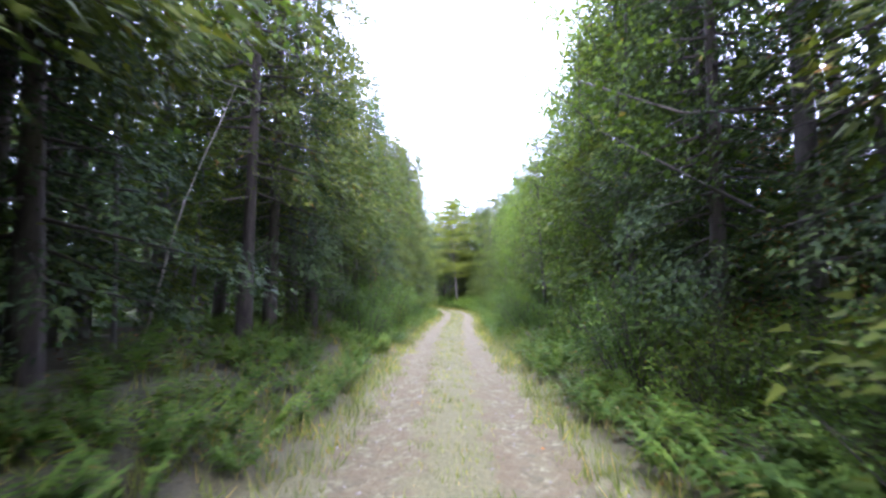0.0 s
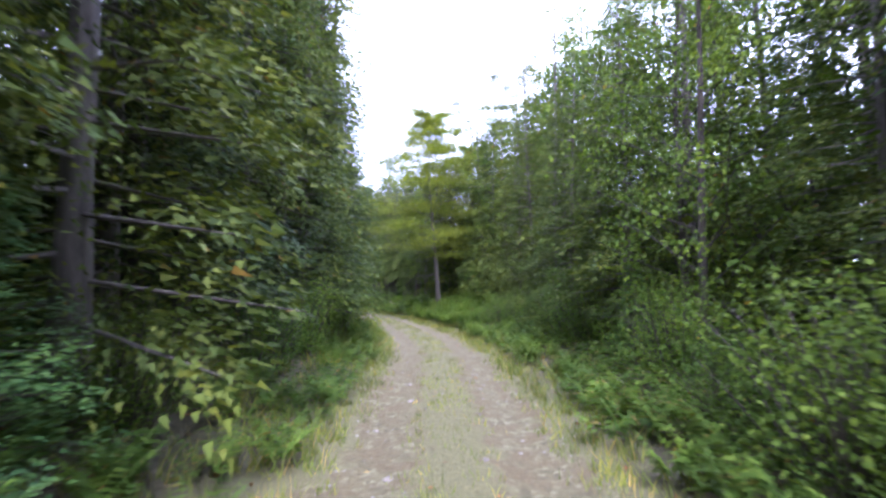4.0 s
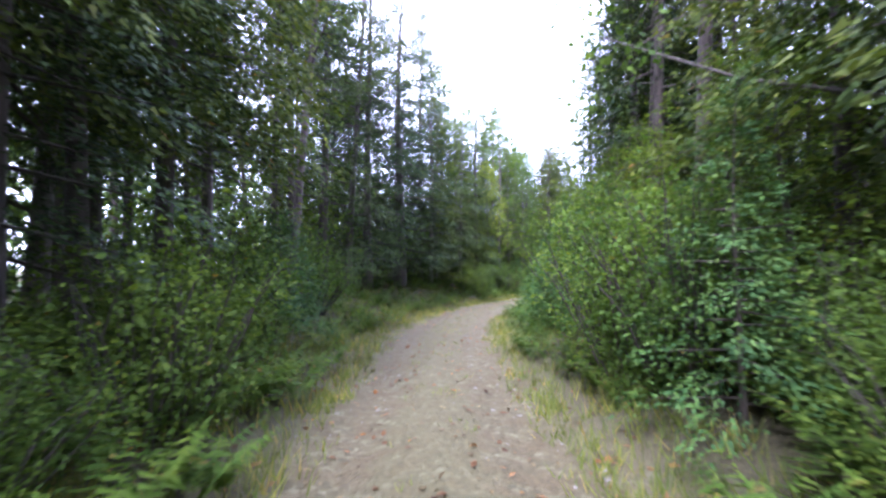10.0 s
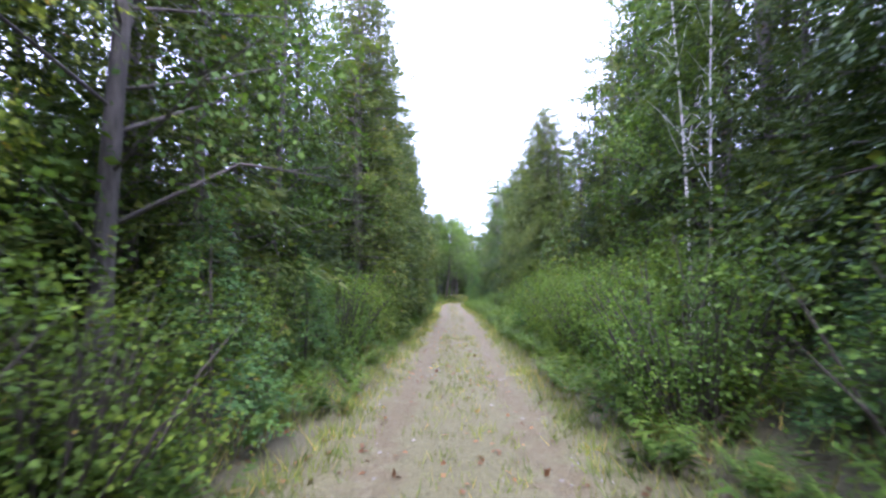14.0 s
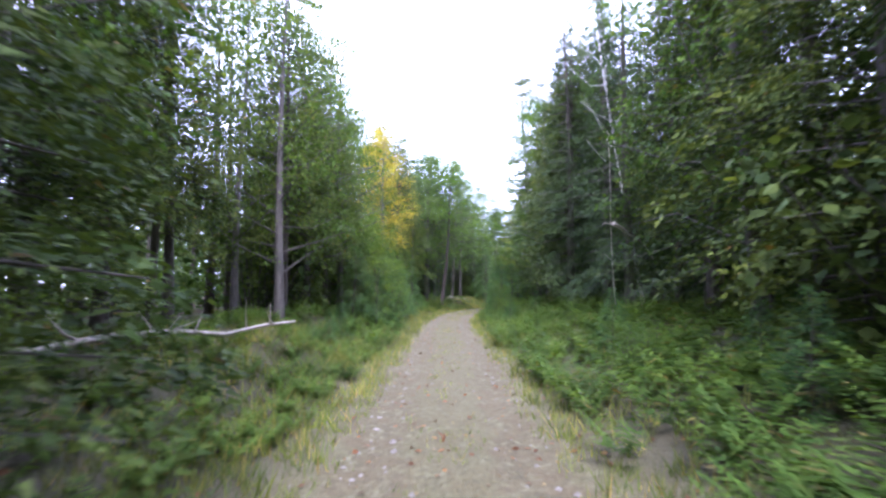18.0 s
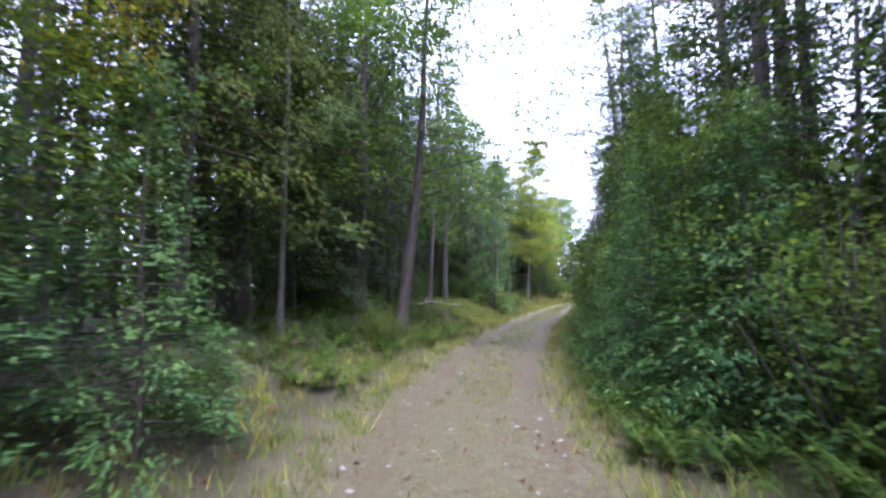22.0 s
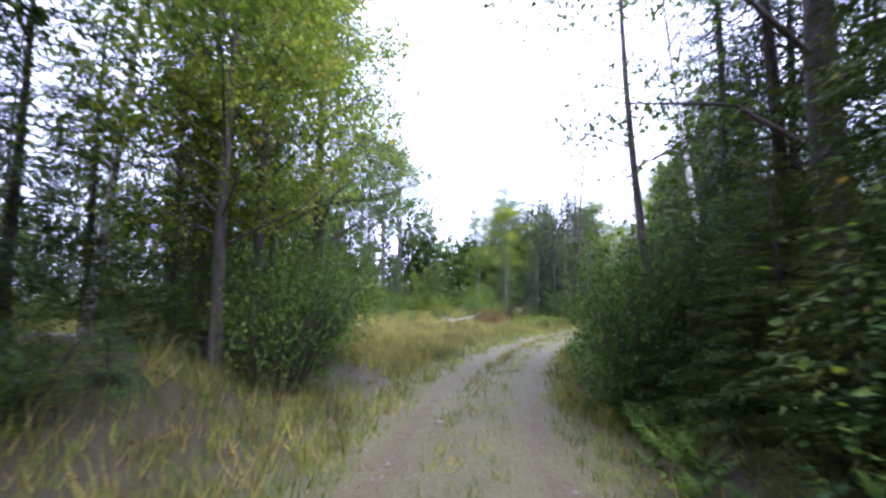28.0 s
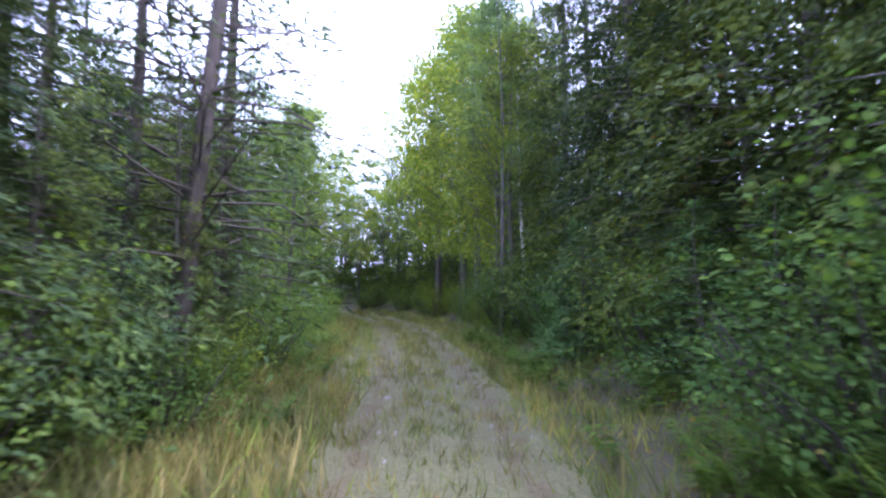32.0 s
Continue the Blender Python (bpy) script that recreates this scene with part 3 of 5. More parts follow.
def bush_meshes(seed, h, radius, stems, per, leaf, material, bark=B_ALDER):
    r = rng_of(seed)
    wood, lv = Wood(), Leaves()
    for st in range(stems):
        az, sp = r.uniform(0, 6.28), r.uniform(0.05, 1.0) ** 0.7
        hh = h * r.uniform(0.55, 1.0) * (1.06 - 0.35 * sp)
        tip = np.array([math.cos(az) * radius * sp, math.sin(az) * radius * sp, hh])
        foot = np.array([math.cos(az) * radius * 0.35 * sp, math.sin(az) * radius * 0.35 * sp, -0.12])
        mid = foot + (tip - foot) * 0.55 + np.array([0, 0, 0.12 * hh]) + r.normal(0, 0.06, 3)
        wood.limb([foot, mid, tip], [0.016, 0.011, 0.003], 4)
        for c in range(5):
            t = r.uniform(0.12, 1.05)
            cen = foot + (tip - foot) * t + np.array([0, 0, 0.1 * hh * math.sin(3.1 * min(t, 1))]) + np.clip(r.normal(0, 0.15, 3), -0.25, 0.25)
            k = int(per * r.uniform(0.6, 1.3))
            off = np.clip(r.normal(0, 1, (k, 3)), -1.6, 1.6) * np.array([0.22, 0.22, 0.17])
            ax = unit(off) + np.array([0, 0, -0.3]) + r.normal(0, 0.4, (k, 3))
            nm = np.array([0, 0, 1.0]) + r.normal(0, 0.6, (k, 3))
            size = r.uniform(0.65, 1.3, k)
            p = cen + off
            p[:, 2] = np.maximum(p[:, 2], 0.05)
            lv.add(p, ax, nm, leaf[0] * size, leaf[1] * size)
    return wood.mesh("stem", bark), lv.mesh("foliage", material), h


# kind: name, label, category, group, part names, variants
KINDS = {}


def kind(key, name, label, category, group, variants, parts=("trunk", "crown")):
    KINDS[key] = (name, label, category, group, parts, variants)


kind("cedar", "cedar_tree", "dense green white cedar with feathery sprays beside the track", "tree", "cedars lining the track",
     [conifer_meshes(10 + i, 11.5, 1.9, 0.5, 130, 138, (0.098, 0.042), 0.35, 0.35, M_CEDAR, B_GREY, 0.13, 0.3, 0.55, 0.62) for i in range(3)])
kind("spruce", "spruce_tree", "tall dark spruce with drooping needle branches", "tree", "spruces in the woods",
     [conifer_meshes(20 + i, 13, 2.1, 1.0, 125, 160, (0.098, 0.032), 0.38, 0.10, M_SPRUCE, B_DARK, 0.15, 0.3, 0.1, 0.8) for i in range(3)])
kind("deepspruce", "old_spruce_tree", "old dark spruce with a bare lower trunk, deep in the woods", "tree", "old spruces deep in the woods",
     [conifer_meshes(25 + i, 15, 2.3, 4.0, 80, 64, (0.165, 0.056), 0.40, 0.08, M_SPRUCE, B_DARK, 0.16, 0.3, 0.1, 0.7, 9) for i in range(3)])
kind("deepcedar", "shaded_cedar_tree", "slim cedar in the shade behind the first trees", "tree", "cedars in the shade",
     [conifer_meshes(15 + i, 11.5, 2.0, 0.8, 90, 66, (0.145, 0.056), 0.35, 0.3, M_CEDAR, B_GREY, 0.12, 0.3, 0.5, 0.65, 9) for i in range(2)])
kind("deepmaple", "shaded_maple_tree", "leafy maple in the shade behind the first trees", "tree", "maples in the shade",
     [broadleaf_meshes(47 + i, 11, 2.3, 2.0, 24, 6, 44, (0.095, 0.078), M_MAPLE, B_GREY, 0.11, 0.45, 0, 0.78, 1, 0, 3) for i in range(2)])
kind("liftcedar", "bare_footed_cedar_tree", "cedar with a bare shaded foot and green sprays above", "tree", "cedars with bare feet",
     [conifer_meshes(17 + i, 12, 2.2, 2.5, 115, 138, (0.098, 0.042), 0.42, 0.22, M_CEDAR, B_DARK, 0.13, 0.35, 0.5, 0.5) for i in range(2)])
kind("fir", "young_fir_tree", "young bright green fir with tiered branches beside the track", "young tree", "young firs at the track's edge",
     [conifer_meshes(30 + i, 3.6, 1.25, 0.15, 64, 112, (0.088, 0.036), 0.25, 0.30, M_FIR, B_DARK, 0.045, 0.25, 0.1, 0.9) for i in range(3)])
kind("rust", "dead_fir_tree", "dead conifer with rust-brown needles", "dead tree", "dead brown conifers",
     [conifer_meshes(35, 4.2, 1.3, 0.4, 60, 80, (0.10, 0.035), 0.35, 0.15, M_RUST, B_DARK, 0.05, 0.4, 0.1, 0.8)])
kind("maple", "maple_tree", "leafy green maple with a rounded crown beside the track", "tree", "maples lining the track",
     [broadleaf_meshes(40 + i, 10.5, 2.2, 1.0, 30, 7, 35, (0.08, 0.062), M_MAPLE, B_GREY, 0.12, corners=4) for i in range(3)])
kind("alder", "alder_tree", "slender bright green alder, leafy to the ground", "tree", "alders lining the track",
     [broadleaf_meshes(45 + i, 8.5, 1.7, 0.4, 30, 7, 33, (0.074, 0.057), M_ALDER, B_ALDER, 0.08, 0.7, 0, 0.85, 1, corners=4) for i in range(3)])
# lit copy of the maple: its brightness lies in the leaf colour
kind("sunny", "bright_maple_tree", "maple with a full rounded crown, sunlight put into its yellow-green leaf colour", "tree", "bright maples in open light",
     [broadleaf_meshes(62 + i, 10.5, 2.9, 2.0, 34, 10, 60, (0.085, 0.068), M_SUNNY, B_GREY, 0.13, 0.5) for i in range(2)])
kind("overhang", "overhanging_maple_tree", "tall dark-trunked maple with bright leaves arching over the track", "tree", "maples arching over the track",
     [broadleaf_meshes(64, 13, 3.9, 3.6, 36, 10, 76, (0.075, 0.06), M_ALDER, B_DARK, 0.115, 0.2)])
kind("wispy", "half_dead_spruce_tree", "half-dead dark spruce with thin ragged branches", "tree", "half-dead spruces",
     [conifer_meshes(38, 12, 2.3, 1.2, 110, 20, (0.17, 0.05), 0.25, 0.15, M_SPRUCE, B_DARK, 0.11, 0.5, 0.3, 0.55, 0.4)])
kind("gold", "yellowing_maple_tree", "maple turning yellow and gold in early autumn", "tree", "yellowing maples",
     [broadleaf_meshes(50, 10, 2.1, 2.5, 24, 8, 46, (0.085, 0.065), M_GOLD, B_GREY, 0.11)])
kind("oak", "broad_maple_tree", "broad old maple with a thick dark trunk and spreading limbs", "tree", "broad old maples",
     [broadleaf_meshes(52, 13, 3.3, 3.2, 30, 11, 56, (0.09, 0.07), M_MAPLE, B_DARK, 0.18, 0.6, 0.03),
      broadleaf_meshes(53, 12, 3.4, 1.8, 30, 11, 56, (0.09, 0.07), M_MAPLE, B_DARK, 0.2, 0.5)])
kind("birch", "birch_tree", "white-barked birch with a light green crown", "tree", "birches near the track",
     [broadleaf_meshes(55 + i, 12, 1.9, 4.2, 20, 5, 40, (0.075, 0.058), M_ALDER, B_BIRCH, 0.12, 0.8, 0.05 - 0.08 * i) for i in range(2)])
kind("aspen", "aspen_tree", "tall slender aspen with a fine pale green crown", "tree", "aspens at the edge of the woods",
     [broadleaf_meshes(58 + i, 15, 2.6, 5.0, 28, 7, 56, (0.088, 0.072), M_ASPEN, B_GREY, 0.12, 0.8) for i in range(2)])
kind("thin", "sparse_maple_tree", "sparse crooked maple with thin leaves and bare twigs", "tree", "sparse maples",
     [broadleaf_meshes(60, 10, 2.4, 3.0, 18, 4, 24, (0.07, 0.054), M_MAPLE, B_GREY, 0.09, 0.5, 0.02, 0.8, 1, 2)])
kind("pine", "pine_tree", "tall pine with a bare trunk, dead snags and plates of needles", "tree", "tall pines along the track",
     [pine_meshes(65 + i, 16, 2.8, 6.0, 28, M_PINE, B_PINE, 0.17, (-0.02, 0.03)[i], 14, 110) for i in range(2)])
kind("barepine", "bare_pine_tree", "thin pine with a long bare trunk and dead branches, in shade", "tree", "thin pines deep in the woods",
     [pine_meshes(68 + i, 15, 1.9, 8.5, 13, M_PINE, B_DARK, 0.11, 0.02, 18, 120) for i in range(2)])
kind("goldpine", "white_pine_tree", "large white pine, pale grey trunk, yellow-green plates of needles", "tree", "large white pines",
     [pine_meshes(71, 13.5, 3.7, 3.4, 60, M_PINEGOLD, B_GREY, 0.125, -0.03, 6, 210)])
kind("snag", "dead_spruce_tree", "dead grey spruce with bare drooping twigs", "dead tree", "dead trees in the woods",
     [snag_meshes(75, 9, 0.055, 60, 0, B_GREY), snag_meshes(76, 11, 0.055, 50, 0, B_GREY)], ("trunk", "brushwood"))
kind("darksnag", "bare_leaning_pine_tree", "leaning half-dead pine with fine bare branches", "dead tree", "leaning half-dead pines",
     [snag_meshes(77, 13, 0.15, 150, 0.0, B_DARK, 3.0, 0.15)], ("trunk", "brushwood"))
kind("pole", "dead_sapling", "thin pale dead sapling trunk standing bare", "dead sapling", "thin dead saplings",
     [snag_meshes(78, 4.5, 0.026, 4, 0.02, B_DEAD, 0.3, 0.2), snag_meshes(79, 6, 0.032, 5, -0.03, B_DEAD, 0.35, 0.2)], ("trunk", "brushwood"))
kind("bush", "alder_bush", "leafy green alder bush at the track's edge", "bush", "bushes at the track's edge",
     [bush_meshes(80 + i, 2.4, 1.25, 42, 38, (0.049, 0.038), M_ALDER) for i in range(3)], ("stem", "foliage"))
# same bush form as above, with sunlight coloured into the leaves
kind("lime", "bright_bush", "leafy bush at the track's edge, sunlight put into its yellow-green leaf colour", "bush", "bright bushes at the track's edge",
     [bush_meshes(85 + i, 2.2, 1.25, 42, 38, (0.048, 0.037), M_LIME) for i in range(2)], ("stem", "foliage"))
kind("darkbush", "dark_bush", "dark green leafy bush in the shade", "bush", "dark bushes in the shade",
     [bush_meshes(88 + i, 2.0, 1.3, 40, 38, (0.049, 0.038), M_MAPLE) for i in range(2)], ("stem", "foliage"))
kind("deepbush", "understory_bush", "dark undergrowth of saplings under the trees", "bush", "undergrowth in the woods",
     [bush_meshes(93 + i, 3.0, 1.6, 26, 14, (0.12, 0.095), (M_MAPLE, M_CEDAR)[i]) for i in range(2)], ("stem", "foliage"))
kind("rustbush", "withered_bush", "withered bush with brown leaves beside the track", "bush", "withered bushes",
     [bush_meshes(91, 1.5, 0.9, 24, 30, (0.055, 0.04), M_RUST)], ("stem", "foliage"))

R = rng_of(5)


def plant(key, s, d, h, lean=(0, 0), wide=1.0, turn=None, label="", variant=None, at=None):
    name, text, category, group, parts, variants = KINDS[key]
    lower, upper, h0 = variants[int(R.integers(len(variants))) if variant is None else variant]
    x, y = place(s, d) if at is None else at
    k = h / h0
    ob = new(name)
    spin = float(R.uniform(0, 360)) if turn is None else turn
    tilt = Matrix.Rotation(radians(lean[0]), 4, "Y") @ Matrix.Rotation(radians(lean[1]), 4, "X")
    yaw = Matrix.Rotation(radians(heading(s)), 4, "Z") if lean != (0, 0) else Matrix.Identity(4)
    z = z_at(float(x), float(y)) - 0.04
    ob.matrix_world = (Matrix.Translation((float(x), float(y), z)) @ yaw @ tilt @ Matrix.Rotation(radians(spin), 4, "Z")
                       @ Matrix.Diagonal((k * wide, k * wide, k, 1)))
    ob.empty_display_size = 0.3
    tagged(ob, label or text, category, group)
    several = isinstance(upper, list)
    for part_name, me in [(parts[0], lower)] + [("branch" if several else parts[1], q) for q in (upper if several else [upper])]:
        p = new(part_name, me)
        p.parent = ob
    return ob


def clear_of_track(x, y, least):
    s, d = plan_of(np.array([x]), np.array([y]))
    return abs(float(d[0])) >= least


# ---- single trees and shrubs that stand out: kind, s, d, height, lean to the right, lean forward, width ----
SPECIAL = [
    ("snag", 12.0, -5.2, 9, 6, 0, 1), ("snag", 6.4, -4.4, 8, -2, 0, 0.9), ("snag", 9.3, -4.9, 9, 2, 0, 1), ("snag", 15.5, -4.4, 9, 3, 0, 0.9), ("rust", 6.5, 4.6, 5, 0, 0, 0.6), ("gold", 13.8, -4.4, 8, 0, 0, 0.7), ("pole", 7.0, -4.4, 4, 14, 0, 1), ("rustbush", 19.2, -2.6, 1.2, 0, 0, 0.8), ("rust", 21, -3.3, 2.2, 0, 0, 0.8),
    ("spruce", 53.2, -4.6, 14, 3, 0, 1.1), ("spruce", 51.0, -4.4, 14.5, 2, 0, 1.1), ("goldpine", 55.6, 3.2, 12.0, -2, 0, 1.25), ("birch", 57.4, -3.4, 12, 3, 0, 0.9), ("birch", 59.1, -3.3, 11.5, 5, 0, 0.8), ("birch", 55.8, -5.2, 12, 4, 0, 0.9),
    ("birch", 58.2, -4.2, 11, -3, 0, 0.8), ("pole", 63.0, -4.2, 5, 0, 0, 1), ("rust", 64.5, -3.6, 5, 0, 0, 1), ("maple", 61, 4.2, 9, 0, 0, 1), ("cedar", 45.5, 3.9, 7.5, 0, 0, 0.9), ("cedar", 48.5, 4.5, 6.5, 0, 0, 1),
    ("pine", 79.5, 4.2, 15, 0, 0, 0.9), ("pine", 83.0, 4.8, 16, 0, 0, 0.9), ("pine", 85.2, 6.2, 15, -4, 0, 0.9), ("pine", 88, 5.2, 16, 2, 0, 0.9), ("pine", 90.5, 4.4, 16, 5, 0, 0.8),
    ("pine", 81.0, -4.4, 14, 0, 0, 0.8), ("pine", 84.2, -4.1, 14.5, 3, 0, 0.9), ("spruce", 87.8, -4.9, 14, 0, 0, 1.2), ("spruce", 90.4, -4.5, 15, 0, 0, 1.2), ("barepine", 87.5, -5.8, 14, 3, 0, 1), ("barepine", 89, -7, 14, 0, 0, 1),
    ("spruce", 93.2, -4.6, 15, 0, 0, 1.6), ("cedar", 95.5, -4.3, 10, 0, 0, 1.2), ("sunny", 101.5, -3.6, 8, 0, 0, 0.6),
    ("spruce", 99.5, 4.4, 15, 0, 0, 1), ("spruce", 102.5, 5, 15, 0, 0, 1), ("pole", 100.5, 3.5, 6.5, -3, 0, 1),
    ("birch", 108.4, 4.5, 8, 0, 0, 0.5), ("birch", 107.4, 4.3, 7, 4, 0, 0.5), ("snag", 106.6, 3.9, 5, 8, 0, 0.8),
    ("pole", 141.4, 4.3, 5.0, -2, 0, 0.8), ("birch", 143.2, 5.8, 12, -9, 0, 0.5), ("spruce", 138, 5.0, 12, 0, 0, 1), ("spruce", 142, 4.9, 12, 0, 0, 1), ("spruce", 145, 5.3, 12, 0, 0, 1), ("spruce", 147, 4.6, 12, 0, 0, 1.1), ("liftcedar", 150.4, 5.4, 11, 0, 0, 1.2), ("maple", 153.4, 4.9, 11, 0, 0, 1.25), ("maple", 157.0, 4.8, 12, 0, 0, 1.25), ("spruce", 152.6, 6.0, 10.5, 0, 0, 1.1),
    ("gold", 155.4, -3.8, 10.5, 0, 0, 0.8), ("gold", 158.5, -4.8, 11, 0, 0, 0.8), ("aspen", 162, -3.6, 10, 0, 0, 0.8),
    ("pine", 162.0, 4.5, 15, -2, 0, 0.9), ("pine", 162.8, 5.3, 15.5, -2, 0, 0.9), ("pine", 167, 6, 15, -3, 0, 1),
    ("overhang", 166.3, -2.7, 12.0, 6, 0, 1.5), ("oak", 167.0, -4.2, 13, 2, 0, 1), ("sunny", 174, -7.4, 10, 0, 0, 0.9), ("spruce", 162.8, -4.9, 12, 0, 0, 1.1), ("spruce", 165, -5.2, 13, 0, 0, 1.1), ("spruce", 168.2, -5.4, 13, 0, 0, 1.1), ("spruce", 170.6, -5.2, 12, 0, 0, 1), ("pine", 171.0, 3.6, 11, -5, 0, 1.2), ("fir", 179.8, -2.5, 6.2, 0, 0, 0.75), ("pine", 176.5, -5, 14, 3, 0, 0.8),
    ("goldpine", 194.2, -2.9, 13.5, 4, 0, 0.75), ("pole", 193.4, -4.2, 4.5, 1, 0, 1), ("birch", 194.8, -5.6, 8, 0, 0, 0.7), ("darkbush", 194.9, -3.3, 1.0, 0, 0, 0.8), ("oak", 199.0, -4.2, 9.0, 0, 0, 1.25), ("oak", 198.0, -5.8, 13, 0, 0, 1.1),
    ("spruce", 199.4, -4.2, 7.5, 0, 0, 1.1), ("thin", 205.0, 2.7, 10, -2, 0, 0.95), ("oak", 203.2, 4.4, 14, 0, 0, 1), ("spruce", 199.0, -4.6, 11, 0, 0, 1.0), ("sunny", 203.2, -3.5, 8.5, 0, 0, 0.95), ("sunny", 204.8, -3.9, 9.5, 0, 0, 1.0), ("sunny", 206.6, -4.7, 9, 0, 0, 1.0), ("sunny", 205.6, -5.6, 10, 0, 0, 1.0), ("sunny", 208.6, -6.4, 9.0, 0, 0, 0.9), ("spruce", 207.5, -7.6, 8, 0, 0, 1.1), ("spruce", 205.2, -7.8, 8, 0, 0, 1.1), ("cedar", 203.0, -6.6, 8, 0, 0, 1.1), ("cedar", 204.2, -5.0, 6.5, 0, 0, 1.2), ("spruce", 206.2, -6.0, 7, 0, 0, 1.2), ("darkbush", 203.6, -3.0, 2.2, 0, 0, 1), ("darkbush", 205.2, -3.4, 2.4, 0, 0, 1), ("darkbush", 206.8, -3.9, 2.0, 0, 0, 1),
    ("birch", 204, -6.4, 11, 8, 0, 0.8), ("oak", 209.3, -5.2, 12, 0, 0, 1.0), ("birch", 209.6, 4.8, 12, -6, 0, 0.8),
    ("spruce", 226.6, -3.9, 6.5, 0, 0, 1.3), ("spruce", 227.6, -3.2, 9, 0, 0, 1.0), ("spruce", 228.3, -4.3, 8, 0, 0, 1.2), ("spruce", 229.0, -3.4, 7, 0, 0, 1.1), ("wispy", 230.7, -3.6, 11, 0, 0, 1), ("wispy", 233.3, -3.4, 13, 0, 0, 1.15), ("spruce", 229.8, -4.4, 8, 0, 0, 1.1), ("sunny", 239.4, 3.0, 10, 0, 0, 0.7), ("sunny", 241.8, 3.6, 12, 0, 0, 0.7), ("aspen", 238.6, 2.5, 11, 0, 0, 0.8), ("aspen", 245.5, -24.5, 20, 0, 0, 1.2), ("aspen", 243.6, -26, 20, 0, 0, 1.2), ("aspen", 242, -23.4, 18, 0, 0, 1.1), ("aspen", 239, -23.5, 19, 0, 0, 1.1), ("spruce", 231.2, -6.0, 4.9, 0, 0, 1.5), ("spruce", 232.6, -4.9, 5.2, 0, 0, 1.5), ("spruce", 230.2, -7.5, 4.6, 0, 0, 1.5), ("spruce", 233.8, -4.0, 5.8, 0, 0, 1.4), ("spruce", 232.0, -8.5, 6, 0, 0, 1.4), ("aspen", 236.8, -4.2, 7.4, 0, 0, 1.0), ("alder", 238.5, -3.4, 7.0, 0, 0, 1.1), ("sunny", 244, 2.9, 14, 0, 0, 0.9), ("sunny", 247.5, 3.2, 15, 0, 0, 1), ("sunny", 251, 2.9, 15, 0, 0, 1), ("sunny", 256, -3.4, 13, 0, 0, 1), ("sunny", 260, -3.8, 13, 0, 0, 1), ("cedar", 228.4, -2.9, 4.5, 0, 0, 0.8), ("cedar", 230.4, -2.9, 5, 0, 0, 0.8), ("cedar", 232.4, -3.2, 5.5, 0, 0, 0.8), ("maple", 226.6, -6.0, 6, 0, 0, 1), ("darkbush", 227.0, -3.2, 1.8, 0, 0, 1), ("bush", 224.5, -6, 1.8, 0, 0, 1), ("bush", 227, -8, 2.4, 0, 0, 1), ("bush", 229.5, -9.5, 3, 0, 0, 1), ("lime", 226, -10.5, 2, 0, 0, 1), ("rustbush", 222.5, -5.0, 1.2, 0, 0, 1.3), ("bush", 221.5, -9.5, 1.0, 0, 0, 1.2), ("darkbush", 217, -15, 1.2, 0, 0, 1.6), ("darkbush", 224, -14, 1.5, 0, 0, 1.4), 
    ("thin", 231.2, -4.2, 9, -4, 0, 0.6), ("darksnag", 230.4, -2.9, 13, 5, 0, 0.8), ("darkbush", 228, -3.4, 2.2, 0, 0, 1),
    ("thin", 227.2, 6.2, 11, -3, 0, 1.0), ("aspen", 241.5, 3.0, 13, 0, 0, 0.9), ("birch", 240, 3.6, 11, 0, 0, 0.7), ("aspen", 245, 3.8, 13, 0, 0, 0.9),
    ("aspen", 239, -25.5, 20, 0, 0, 1.05), ("aspen", 236, -27.5, 20, 0, 0, 1.05), ("aspen", 241.5, -28, 19, 0, 0, 1.1), ("spruce", 234, -26, 18, 0, 0, 0.8),
    ("aspen", 231, -28, 20, 0, 0, 1), ("aspen", 227.5, -29, 19, 0, 0, 1), ("sunny", 254.0, -13.6, 12, 0, 0, 1.15), ("sunny", 256, -17, 7.5, 0, 0, 1.2), ("maple", 247.5, -16, 7.5, 0, 0, 1.2), ("maple", 245, -20, 6, 0, 0, 1.1),
    ("lime", 232, -21, 4.2, 0, 0, 0.7), ("bush", 246, -21, 4, 0, 0, 1),
]
for key, s, d, h, lr, lf, wide in SPECIAL:
    plant(key, s, d, h, (lr, lf), wide)

